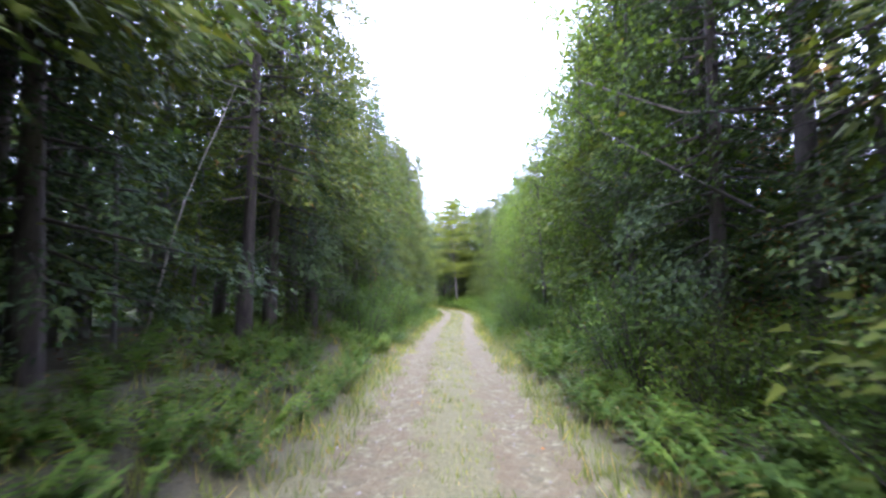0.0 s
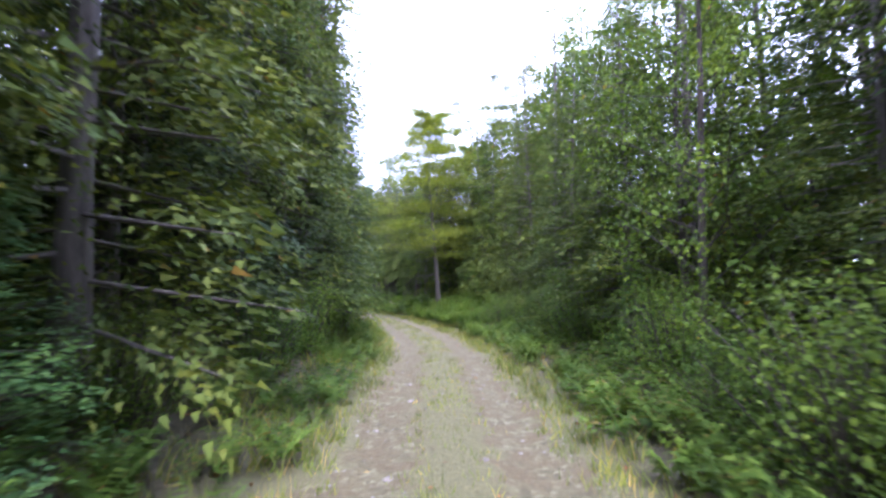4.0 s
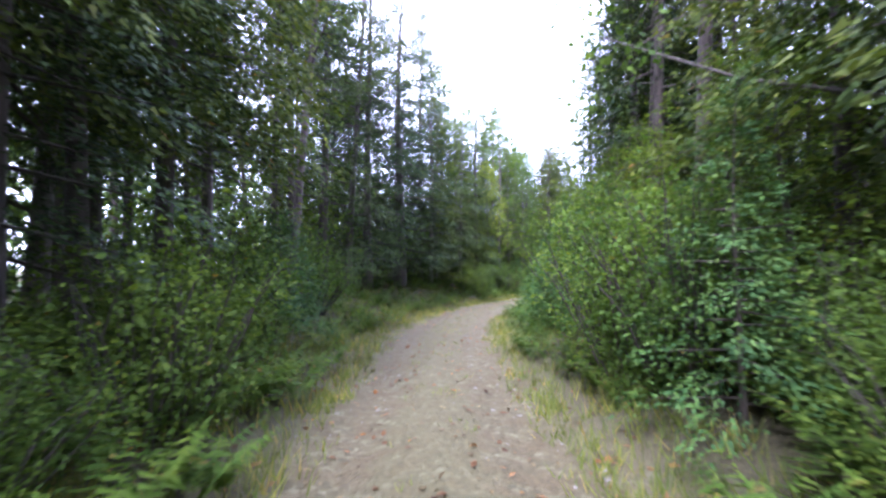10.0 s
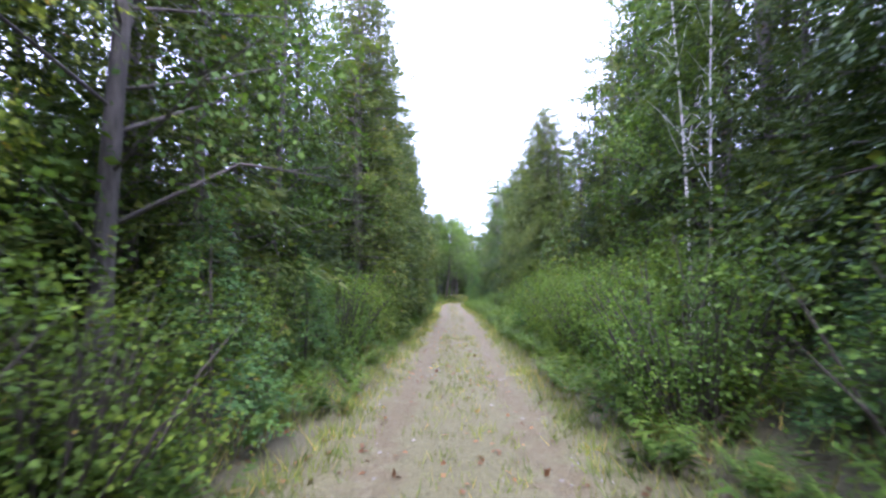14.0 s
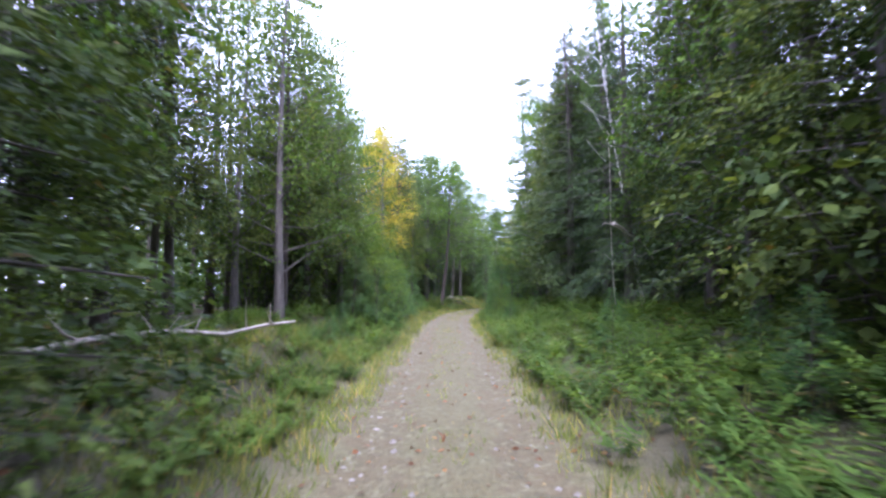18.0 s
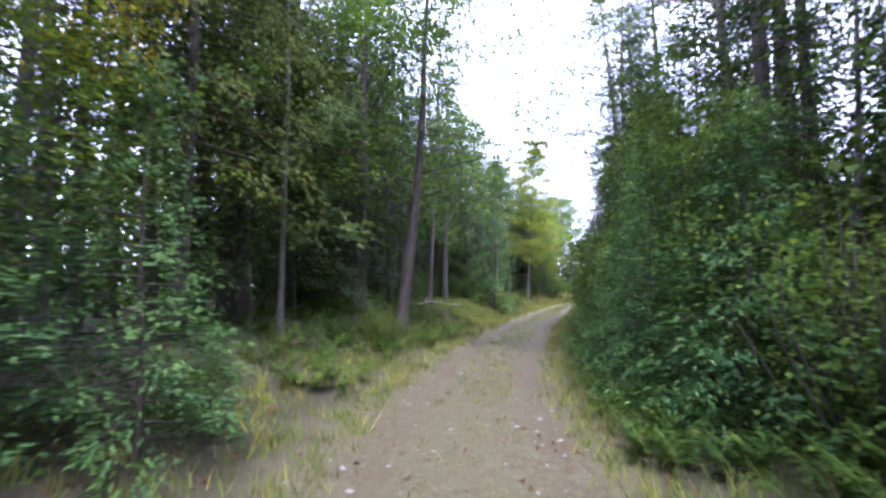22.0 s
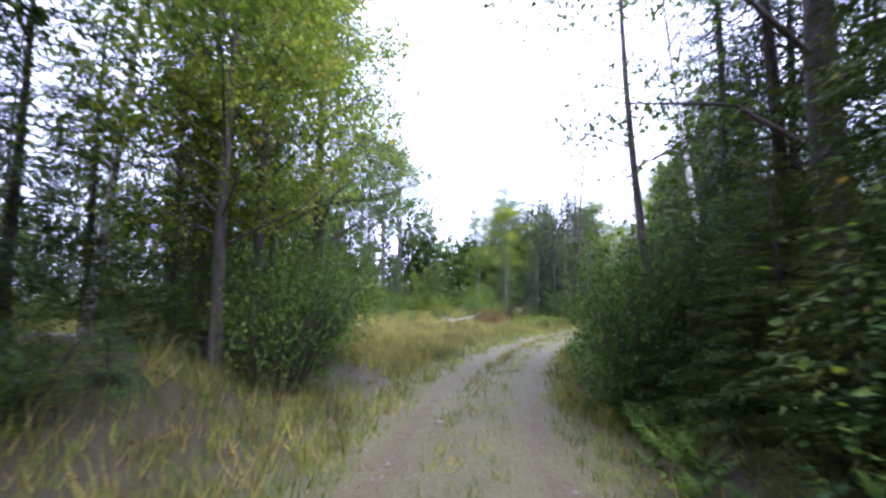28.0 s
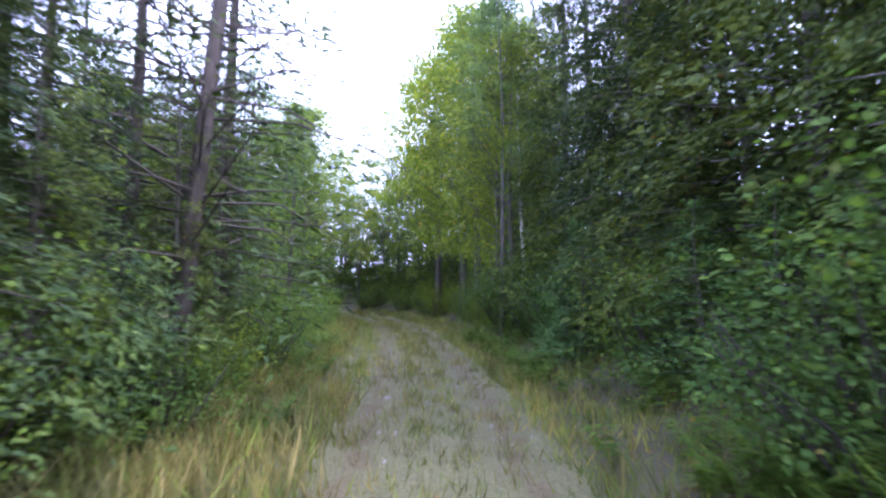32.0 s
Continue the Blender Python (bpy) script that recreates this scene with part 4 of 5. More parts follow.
# ---- the edge of the woods, stretch by stretch: side, from, to, distance, spacing, heights, kinds ----
EDGE = [
    (-1, -16, 13, 3.7, 1.15, 12.5, 15, "spruce liftcedar spruce liftcedar"), (-1, -12, 14, 5.4, 1.5, 13, 15.5, "spruce deepspruce"), (-1, 12, 16, 3.9, 1.4, 11, 13, "liftcedar spruce cedar"),
    (-1, 16, 31, 3.3, 1.35, 9, 11.5, "liftcedar cedar spruce liftcedar"), (-1, 31, 44, 3.6, 1.6, 11.5, 13.5, "cedar liftcedar spruce spruce"), (-1, 43, 53, 4.0, 1.1, 13.5, 15, "spruce liftcedar spruce"),
    (-1, 60, 70, 4.0, 1.6, 9, 12, "liftcedar spruce liftcedar"), (-1, 65, 74, 3.8, 1.4, 8.5, 10, "liftcedar maple liftcedar"), (-1, 74, 80, 4.0, 1.2, 11, 13, "spruce liftcedar liftcedar"),
    (-1, 80, 97, 4.6, 1.15, 13, 16, "pine barepine deepspruce spruce pine"), (-1, 97, 112, 3.5, 1.5, 9.5, 12, "cedar cedar spruce maple"), (-1, 112, 121, 3.2, 1.3, 11.5, 14, "liftcedar cedar liftcedar"),
    (-1, 121, 131, 3.0, 1.2, 10, 12, "cedar liftcedar spruce cedar"), (-1, 132, 139.5, 5.4, 1.2, 9, 11.5, "liftcedar cedar spruce spruce"), (-1, 139.5, 147, 4.1, 1.3, 9, 11.5, "maple liftcedar liftcedar spruce"),
    (-1, 143, 152, 4.5, 1.2, 7, 9, "maple cedar maple"), (-1, 147, 164, 5.2, 1.8, 9, 12, "pine maple spruce barepine"), (-1, 167, 181, 7.4, 1.5, 10, 13.5, "spruce spruce pine cedar"), (-1, 181, 192, 6.3, 1.8, 10, 13.5, "spruce spruce pine cedar"),
    (-1, 181, 185.5, 3.6, 1.7, 6.5, 9.5, "cedar spruce maple"), (-1, 196, 201.5, 4.4, 1.4, 6.5, 9, "spruce liftcedar spruce"),
    (-1, 239, 250, 5.0, 1.8, 5, 7, "maple spruce alder"), (-1, 250, 285, 4.2, 2.0, 9, 12, "maple spruce cedar"),
    (1, -16, 9, 3.8, 1.35, 10, 13, "spruce cedar maple spruce"), (1, 9, 16, 3.9, 1.4, 9.5, 12, "cedar alder maple"), (1, 16, 46, 3.6, 1.5, 6.2, 7.8, "cedar cedar cedar alder"),
    (1, 16, 50, 6.6, 2.2, 11, 14, "aspen aspen deepcedar"), (1, 46, 60, 6.2, 1.4, 9.0, 12, "maple liftcedar sunny"),
    (1, 58, 70, 4.7, 1.6, 8.5, 11, "spruce liftcedar liftcedar cedar"), (1, 66, 78, 4.3, 1.3, 10, 12, "liftcedar maple liftcedar liftcedar"),
    (1, 90, 99, 4.2, 1.6, 8, 10.5, "cedar fir maple"), (1, 103, 121, 5.0, 1.6, 7.6, 9.5, "cedar alder cedar spruce"),
    (1, 103, 121, 7.0, 2.2, 11, 14, "spruce barepine aspen"), (1, 121, 139, 4.6, 1.25, 9, 12, "liftcedar maple cedar liftcedar"),
    (1, 138, 150, 4.8, 1.25, 9.5, 12.5, "liftcedar maple liftcedar cedar"), (1, 148, 158, 6.2, 1.2, 11, 13.5, "spruce liftcedar deepspruce liftcedar"),
    (1, 160, 166, 3.9, 1.3, 5.5, 7, "alder maple"), (1, 165, 171, 4.0, 1.2, 6, 8, "maple alder cedar"), (1, 171, 177, 4.0, 1.2, 10, 13, "spruce cedar spruce"), (1, 176, 190, 3.6, 1.5, 8, 10, "maple cedar cedar"),
    (1, 190, 203, 3.6, 1.5, 6.5, 9.5, "cedar maple cedar cedar"), (1, 202, 208, 4.6, 1.2, 10, 12, "maple spruce oak"), (1, 208, 220, 4.5, 1.2, 4.6, 6.2, "cedar cedar spruce maple"), (1, 208, 224, 6.4, 2.4, 9, 11, "thin aspen thin"),
    (1, 220, 227, 4.2, 1.2, 5, 6.5, "cedar cedar maple"), (1, 227, 240, 4.4, 1.2, 11, 14, "cedar spruce cedar cedar"), (1, 240, 285, 4.4, 1.8, 9, 12, "sunny aspen alder"),
    (-1, 211, 243, 24.5, 1.9, 8, 11, "cedar spruce cedar maple"), (-1, 243, 252, 24.5, 1.9, 5, 7, "cedar maple cedar maple"), (-1, 211, 243, 29, 2.2, 12, 17, "aspen spruce"), (-1, 243, 250, 29, 2.2, 7, 8.5, "maple spruce"), (-1, 212, 243, 22.6, 1.5, 6, 8.5, "maple cedar cedar"), (-1, 243, 252, 21.6, 1.5, 3.5, 5.5, "maple cedar sunny"), (-1, 74, 86, 7.6, 1.6, 12, 15, "deepspruce barepine spruce"), (-1, 184, 196, 9, 1.4, 8, 11, "cedar spruce cedar"), (1, 138, 152, 6.8, 1.4, 11, 13.5, "spruce cedar spruce"), (-1, 158, 165, 3.7, 1.1, 10, 13, "liftcedar liftcedar spruce"),
]
for side, a, b, off, gap, h0, h1, names in EDGE:
    names = names.split()
    s = a + R.uniform(0, gap)
    while s < b:
        d = side * (off + R.uniform(-0.35, 0.75))
        key = names[int(R.integers(len(names)))]
        x, y = place(s, d)
        near = any(abs(q[1] - s) < 1.0 and abs(q[2] - d) < 1.0 for q in SPECIAL)
        if clear_of_track(float(x), float(y), min(off, 20) - 0.6) and not near:
            h = R.uniform(h0, h1)
            if key == "fir":
                h = min(h, 5.0)
            plant(key, s, d, h, (R.normal(0, 1.2), R.normal(0, 1.2)), R.uniform(0.85, 1.1))
        s += gap * R.uniform(0.7, 1.3)

# ---- the depth of the woods behind ----
DEEP = [(5.9, 2.3, "deepcedar deepspruce deepmaple barepine deepcedar"), (7.9, 2.6, "deepspruce deepcedar deepspruce deepmaple barepine"), (10.4, 3.3, "deepspruce deepcedar deepspruce deepmaple"),
        (14.0, 5.0, "deepspruce aspen deepcedar")]
for side in (-1, 1):
    for off, gap, names in DEEP:
        names = names.split()
        s = -22 + R.uniform(0, gap)
        while s < 284:
            d = side * (off + R.uniform(-1.2, 1.2))
            x, y = place(s, d)
            open_field = side < 0 and 203 < s < 251 and off < 25
            pines = side < 0 and 79 < s < 97
            key = "barepine" if pines and R.uniform() < 0.3 else names[int(R.integers(len(names)))]
            if not open_field and clear_of_track(float(x), float(y), off - 1.6):
                if side > 0 and 203 < s < 226 and off < 15:
                    s += gap
                    continue
                low = (side > 0 and 18 < s < 44) or (121 < s < 160) or (160 < s < 200 and side > 0)
                plant(key, s, d, R.uniform(9, 12) if low else R.uniform(11, 15), (R.normal(0, 1.5), R.normal(0, 1.5)), R.uniform(0.9, 1.15))
            s += gap * R.uniform(0.7, 1.3)

# ---- bushes and young firs: side, from, to, distance, spacing, heights, kinds ----
SHRUBS = [
    (-1, 13, 31, 2.7, 1.5, 1.2, 2.2, "fir darkbush"), (1, -4, 9, 3.1, 1.6, 1.0, 1.8, "darkbush"), (1, 9, 46, 2.9, 1.6, 1.0, 2.0, "bush darkbush fir"), (-1, 31, 48, 3.0, 2.4, 0.8, 1.6, "darkbush bush"),
    (-1, 49.5, 56.5, 2.6, 0.9, 2.0, 2.8, "lime alder alder"), (-1, 56.5, 60, 2.8, 1.0, 1.6, 2.4, "bush darkbush"), (-1, 50, 58, 3.9, 1.0, 2.6, 3.6, "alder alder"), (1, 46, 60, 4.8, 1.8, 0.8, 1.4, "bush darkbush"),
    (-1, 60, 70, 3.0, 1.6, 0.9, 1.6, "bush darkbush"), (-1, 70, 77, 2.7, 1.5, 1.0, 1.9, "bush darkbush"), (1, 66, 75, 2.8, 1.5, 1.0, 1.8, "bush"),
    (1, 75.5, 86, 2.8, 1.0, 2.4, 3.2, "bush fir fir"), (1, 76, 88, 3.9, 1.3, 2.8, 3.6, "alder cedar"), (-1, 77, 84, 2.9, 1.3, 1.8, 2.6, "darkbush darkbush fir"),
    (1, 86, 99, 3.0, 1.2, 2.0, 3.2, "fir fir fir"), (-1, 96, 112, 2.6, 1.4, 1.2, 2.4, "bush darkbush fir"), (1, 99, 116, 2.7, 1.4, 1.4, 2.6, "bush fir bush"),
    (-1, 112, 121, 2.8, 1.8, 1.0, 1.8, "darkbush bush"), (1, 116, 139, 3.1, 1.5, 0.8, 1.5, "bush fir"), (-1, 121, 134, 3.1, 1.9, 0.8, 1.5, "bush darkbush"),
    (-1, 138, 145, 2.9, 1.5, 0.6, 1.2, "fir darkbush fir"), (-1, 144.5, 152, 2.7, 0.95, 2.2, 3.0, "alder fir bush alder"), (-1, 152, 158, 2.8, 0.95, 2.4, 3.6, "fir fir fir"), (-1, 158, 165, 2.8, 1.3, 0.5, 1.1, "darkbush fir"), (-1, 146, 158, 3.9, 1.0, 3.4, 4.6, "alder alder maple fir"),
    (1, 146, 156.5, 2.9, 1.7, 0.7, 1.3, "fir bush fir"), (1, 156.5, 160, 2.8, 1.1, 2.0, 3.2, "fir fir bush"), (1, 158.5, 166, 2.4, 0.8, 2.4, 3.8, "alder fir fir"), (1, 166, 178, 3.4, 1.1, 2.0, 3.2, "fir fir darkbush"), (-1, 168, 180, 6.2, 1.6, 1.2, 2.2, "bush fir darkbush"), (-1, 180, 186, 4.2, 1.7, 0.9, 1.7, "bush fir darkbush"), (-1, 186, 196, 6.4, 1.7, 0.8, 1.4, "bush fir darkbush"),
    (1, 178, 204, 2.6, 1.2, 1.8, 3.0, "fir darkbush fir"), (-1, 183, 187, 2.7, 1.7, 0.6, 1.2, "bush darkbush"), (-1, 196, 203, 3.6, 1.5, 0.7, 1.3, "darkbush fir"),
    (1, 205, 222, 3.2, 1.2, 1.4, 2.4, "darkbush fir cedar"), (1, 220, 240, 3.1, 1.2, 1.6, 2.8, "darkbush darkbush fir"), (-1, 224, 234, 2.9, 1.5, 0.8, 1.5, "bush lime darkbush"),
    (-1, 210, 248, 22, 2.2, 2.0, 3.6, "bush darkbush lime"), (-1, 234, 262, 3.2, 1.8, 1.0, 2.0, "bush"), (1, 240, 262, 3.0, 1.7, 1.2, 2.2, "bush lime"),
]
SHRUBS += [(side, -14, 202 if side < 0 else 262, off, gap, 2.0, 4.2, "deepbush") for side in (-1, 1) for off, gap in ((5.6, 1.85),)]
SHRUBS += [(-1, 184, 197, 8.4, 1.2, 1.6, 3.4, "deepbush"), (1, 200, 211, 2.5, 0.9, 1.8, 2.8, "cedar fir cedar"), (1, 246, 285, 5.4, 1.0, 2.4, 4.0, "deepbush"), (-1, 250, 285, 4.6, 1.2, 2.4, 4.0, "deepbush")]
for side, a, b, off, gap, h0, h1, names in SHRUBS:
    names = names.split()
    s = a + R.uniform(0, gap)
    while s < b:
        d = side * (off + R.uniform(-0.3, 0.5))
        x, y = place(s, d)
        h = R.uniform(h0, h1)
        key = names[int(R.integers(len(names)))]
        wide = min(1.15, (abs(d) - 1.15) / (1.25 * h / 2.3)) if off < 10 else 1.2
        if key in ("alder", "maple", "cedar"):
            wide = min(1.9, 1.6 * wide)
        bare = key == "deepbush" and off < 7 and ((side < 0 and (169 < s < 181 or 186 < s < 195 or 8 < s < 30 or 60 < s < 81 or 110 < s < 124 or 132 < s < 142 or 158 < s < 166 or 195 < s < 203)) or (side > 0 and (58 < s < 78 or 138 < s < 158)))
        if clear_of_track(float(x), float(y), min(off, 15) - 0.5) and not bare:
            plant(key, s, d, h, (0, 0), max(0.45, min(2.4 if key in ("alder", "maple", "cedar") else 1.2, wide)))
        s += gap * R.uniform(0.7, 1.3)


# ---- branches that reach into the way of traffic are cut back ----
def across(x, y, near_s):
    """d of points not far from the place near_s along the track."""
    px, py = np.interp(near_s, ALONG, LINE[:, 0]), np.interp(near_s, ALONG, LINE[:, 1])
    tx, ty = np.interp(near_s, ALONG, TAN[:, 0]), np.interp(near_s, ALONG, TAN[:, 1])
    s = near_s + (x - px) * tx + (y - py) * ty
    px, py = np.interp(s, ALONG, LINE[:, 0]), np.interp(s, ALONG, LINE[:, 1])
    tx, ty = np.interp(s, ALONG, TAN[:, 0]), np.interp(s, ALONG, TAN[:, 1])
    return (x - px) * ty - (y - py) * tx


def cut_back(ob, half=1.3, low=2.7):
    m = np.array(ob.matrix_world)
    s0, d0 = plan_of(m[0, 3:4], m[1, 3:4])
    s0, d0 = float(s0[0]), float(d0[0])
    if abs(d0) > 5.5:
        return
    for p in ob.children:
        name = p.name.split(".")[0]
        if name not in ("crown", "foliage", "stem"):
            continue
        me = p.data
        k = 12 if name == "stem" else len(me.polygons[0].vertices)
        v = np.empty(len(me.vertices) * 3, dtype=np.float32)
        me.vertices.foreach_get("co", v)
        v = v.reshape(-1, 3)
        w = v @ m[:3, :3].T + m[:3, 3]
        near = (w[:, 2] < low) & (np.hypot(w[:, 0] - m[0, 3], w[:, 1] - m[1, 3]) > abs(d0) - half - 0.5)
        if not near.any():
            continue
        bad = np.zeros(len(w), bool)
        bad[near] = np.abs(across(w[near, 0], w[near, 1], s0)) < half
        keep = ~bad.reshape(-1, k).any(1)
        if keep.all() or not keep.any():
            continue
        kept = v.reshape(-1, k, 3)[keep].reshape(-1, 3)
        if name == "stem":
            ring = np.arange(8)
            one = np.stack([ring, ring // 4 * 4 + (ring + 1) % 4, ring // 4 * 4 + (ring + 1) % 4 + 4, ring + 4], 1)
            faces = (one[None] + np.arange(keep.sum())[:, None, None] * 12).reshape(-1, 4)
        else:
            faces = np.arange(len(kept)).reshape(-1, k)
        p.data = mesh_object(name, kept, faces, me.materials[0], name == "stem")


for ob in [o for o in bpy.data.objects if o.parent is None and o.type == "EMPTY"]:
    cut_back(ob)


# ---- what covers the ground: bracken, grass, fallen leaves, stones ----
def stuff(name, leaves, material, label, category):
    ob = new(name, leaves.mesh(name, material))
    return tagged(ob, label, category, "", "stuff")


def scatter(r, n, s0, s1, d0, d1):
    s, d = r.uniform(s0, s1, n), r.uniform(d0, d1, n)
    x, y = place(s, d)
    return s, d, np.stack([x, y, ground_z(x, y, s, d)], 1)


def ferns(seed, beds, material, name, label):
    """Beds of bracken: side, from, to, nearest, farthest, plants, height."""
    r, lv = rng_of(seed), Leaves(3)
    for side, s0, s1, d0, d1, n, h in beds:
        n = int(n * 1.3)
        d0 = d0 - 0.25
        s, d, p = scatter(r, n, s0, s1, d0, d1)
        x, y = place(s, side * d)
        p = np.stack([x, y, ground_z(x, y, s, side * d)], 1)
        for k in range(7):
            az = r.uniform(0, 6.28, n)
            out = np.stack([np.cos(az), np.sin(az), np.zeros(n)], 1)
            tang = np.stack([-out[:, 1], out[:, 0], np.zeros(n)], 1)
            hh = h * r.uniform(0.6, 1.15, n)
            reach = hh * r.uniform(0.5, 0.95, n)
            for j, f in enumerate((0.22, 0.3, 0.38, 0.46, 0.54, 0.62, 0.7, 0.78, 0.86, 0.94)):
                q = p + out * (reach * f)[:, None] + np.array([0, 0, 1.0]) * (hh * (1.25 * f - 0.42 * f * f))[:, None]
                size = hh * 0.30 * (1.12 - f) + 0.03
                for sg in (-1, 1):
                    ax = tang * sg + out * 0.7 + np.array([0, 0, -0.12]) + r.normal(0, 0.15, (n, 3))
                    lv.add(q, ax, np.array([0, 0, 1.0]) + r.normal(0, 0.3, (n, 3)), size, size * 0.28)
    return stuff(name, lv, material, label, "ferns")


ferns(101, [(-1, -6, 14, 1.9, 4.2, 240, 0.5), (-1, 14, 50, 1.8, 3.2, 240, 0.5), (1, -4, 46, 1.8, 3.4, 360, 0.6), (1, 46, 62, 1.9, 5.4, 280, 0.8),
            (1, 62, 76, 2.0, 4.4, 150, 0.6), (-1, 58, 78, 1.8, 4.2, 260, 0.65), (1, 76, 100, 1.8, 3.0, 110, 0.5), (-1, 78, 98, 1.9, 5.5, 260, 0.5),
            (-1, 98, 122, 1.8, 3.4, 150, 0.5), (1, 100, 118, 1.8, 3.6, 150, 0.6), (1, 118, 146, 1.7, 5.0, 430, 0.65), (-1, 121, 131, 1.9, 4.6, 100, 0.6), (-1, 131, 141, 1.9, 5.0, 200, 0.34), (-1, 141, 148, 1.9, 4.6, 70, 0.6),
            (1, 138, 158, 3.4, 6.6, 320, 0.5), (1, 146, 162, 1.8, 3.6, 160, 0.5), (1, 58, 78, 3.6, 6.6, 220, 0.45), (-1, 60, 80, 3.8, 6.5, 220, 0.45), (-1, 8, 30, 3.0, 5.5, 160, 0.4), (-1, 112, 131, 3.2, 5.6, 160, 0.45), (-1, 160, 170, 1.9, 5.5, 120, 0.5), (-1, 170, 180, 1.9, 7.0, 150, 0.26), (1, 162, 204, 1.8, 3.0, 170, 0.5), (-1, 180, 187, 1.9, 4.0, 50, 0.5), (-1, 187, 200, 3.0, 7.0, 90, 0.24),
            (1, 204, 240, 1.8, 3.2, 190, 0.6), (-1, 222, 240, 2.0, 4.0, 120, 0.6)],
      M_FERN, "bracken", "green bracken and low weeds, yellowing at the track's edge")


def grass(seed, beds, material, name, label):
    r, lv = rng_of(seed), Leaves(3)
    for side, s0, s1, d0, d1, n, h in beds:
        s, d = r.uniform(s0, s1, n), side * r.uniform(d0, d1, n)
        x, y = place(s, d)
        p = np.stack([x, y, ground_z(x, y, s, d) - 0.01], 1)
        for k in range(9):
            ax = np.stack([r.normal(0, 0.42, n), r.normal(0, 0.42, n), np.ones(n)], 1)
            q = p + r.normal(0, 0.07, (n, 3)) * np.array([1, 1, 0])
            hh = h * r.uniform(0.5, 1.3, n)
            lv.add(q, ax, r.normal(0, 1, (n, 3)), hh, 0.007 + 0.03 * hh)
    return stuff(name, lv, material, label, "grass")


grass(111, [(1, -10, 58, -0.42, 0.42, 1300, 0.09), (1, 58, 98, -0.42, 0.42, 160, 0.08), (1, 96, 116, -0.5, 0.6, 420, 0.11), (1, 116, 160, -0.42, 0.42, 240, 0.08), (1, 160, 186, -0.5, 0.5, 500, 0.09), (1, 184, 262, -0.42, 0.42, 1300, 0.12), (1, -10, 262, 1.15, 2.4, 7000, 0.24), (-1, -10, 262, 1.15, 2.4, 7000, 0.24),
            (1, -10, 262, 2.0, 3.6, 3600, 0.26), (-1, -10, 205, 2.0, 3.8, 4200, 0.26), (1, -10, 262, 0.98, 1.5, 3000, 0.13), (-1, -10, 262, 0.98, 1.5, 3000, 0.13), (-1, 182, 204, 1.3, 7.5, 1700, 0.22), (-1, 166, 182, 1.8, 7.5, 3200, 0.17), (-1, 78, 98, 1.5, 6.5, 900, 0.18), (-1, 130, 142, 1.6, 5.5, 900, 0.2)],
      M_GRASS, "grass", "low yellow-green grass along the track")
grass(112, [(-1, 206, 250, 1.8, 9, 9000, 0.42), (-1, 206, 250, 8, 25, 7000, 0.5), (1, 203, 262, 1.2, 2.0, 500, 0.35), (-1, 203, 262, 0.0, 0.4, 260, 0.22), (-1, 180, 204, 1.3, 4.0, 500, 0.4), (-1, 227, 232, 1.1, 2.6, 260, 0.5), (1, 228, 250, -1.0, 1.0, 500, 0.2)],
      M_STRAW, "meadow_grass", "tall dry straw-coloured grass of the open meadow")
flowers = Leaves()
r = rng_of(113)
for s0, s1, d0, d1, n in ((216, 222, -13, -8, 40), (222, 227, -6, -3.0, 8), (184, 190, -4, -2, 16)):
    s, d, p = scatter(r, n, s0, s1, d0, d1)
    for k in range(8):
        q = p + np.stack([r.normal(0, 0.09, n), r.normal(0, 0.09, n), r.uniform(0.45, 0.75, n)], 1)
        flowers.add(q, r.normal(0, 1, (n, 3)), r.normal(0, 1, (n, 3)), np.full(n, 0.09), np.full(n, 0.06))
    for k in range(3):
        flowers.add(p, np.stack([r.normal(0, 0.12, n), r.normal(0, 0.12, n), np.ones(n)], 1), r.normal(0, 1, (n, 3)), np.full(n, 0.7), np.full(n, 0.02))
stuff("goldenrod", flowers, M_FLOWER, "yellow goldenrod in the meadow", "flowers")

litter = Leaves()
r = rng_of(121)
for s0, s1, d0, d1, n in ((-8, 260, -1.5, 1.5, 1700), (66, 84, -1.3, 1.3, 420), (116, 140, -1.4, 1.4, 260), (186, 222, -3.0, 1.6, 380)):
    s, d, p = scatter(r, n, s0, s1, d0, d1)
    p[:, 2] += 0.012
    litter.add(p, np.stack([r.normal(0, 1, n), r.normal(0, 1, n), r.normal(0, 0.15, n)], 1), np.array([0, 0, 1.0]) + r.normal(0, 0.25, (n, 3)), r.uniform(0.03, 0.065, n), r.uniform(0.02, 0.042, n))
stuff("fallen_leaves", litter, M_WHITE, "pale dry leaves lying on the track", "leaves")
brown = Leaves()
for s0, s1, d0, d1, n in ((-8, 262, 1.4, 5.5, 6500), (-8, 204, -5.5, -1.4, 7500), (78, 98, -8, -1.3, 3200), (60, 118, -1.5, 1.5, 1500), (118, 200, -1.6, 1.6, 1500), (166, 182, -7, -1.5, 1200)):
    s, d, p = scatter(r, n, s0, s1, d0, d1)
    p[:, 2] += 0.015
    brown.add(p, np.stack([r.normal(0, 1, n), r.normal(0, 1, n), r.normal(0, 0.25, n)], 1), np.array([0, 0, 1.0]) + r.normal(0, 0.35, (n, 3)), r.uniform(0.05, 0.11, n), r.uniform(0.035, 0.07, n))
stuff("leaf_litter", brown, M_RUST, "brown leaf litter under the trees", "leaves")


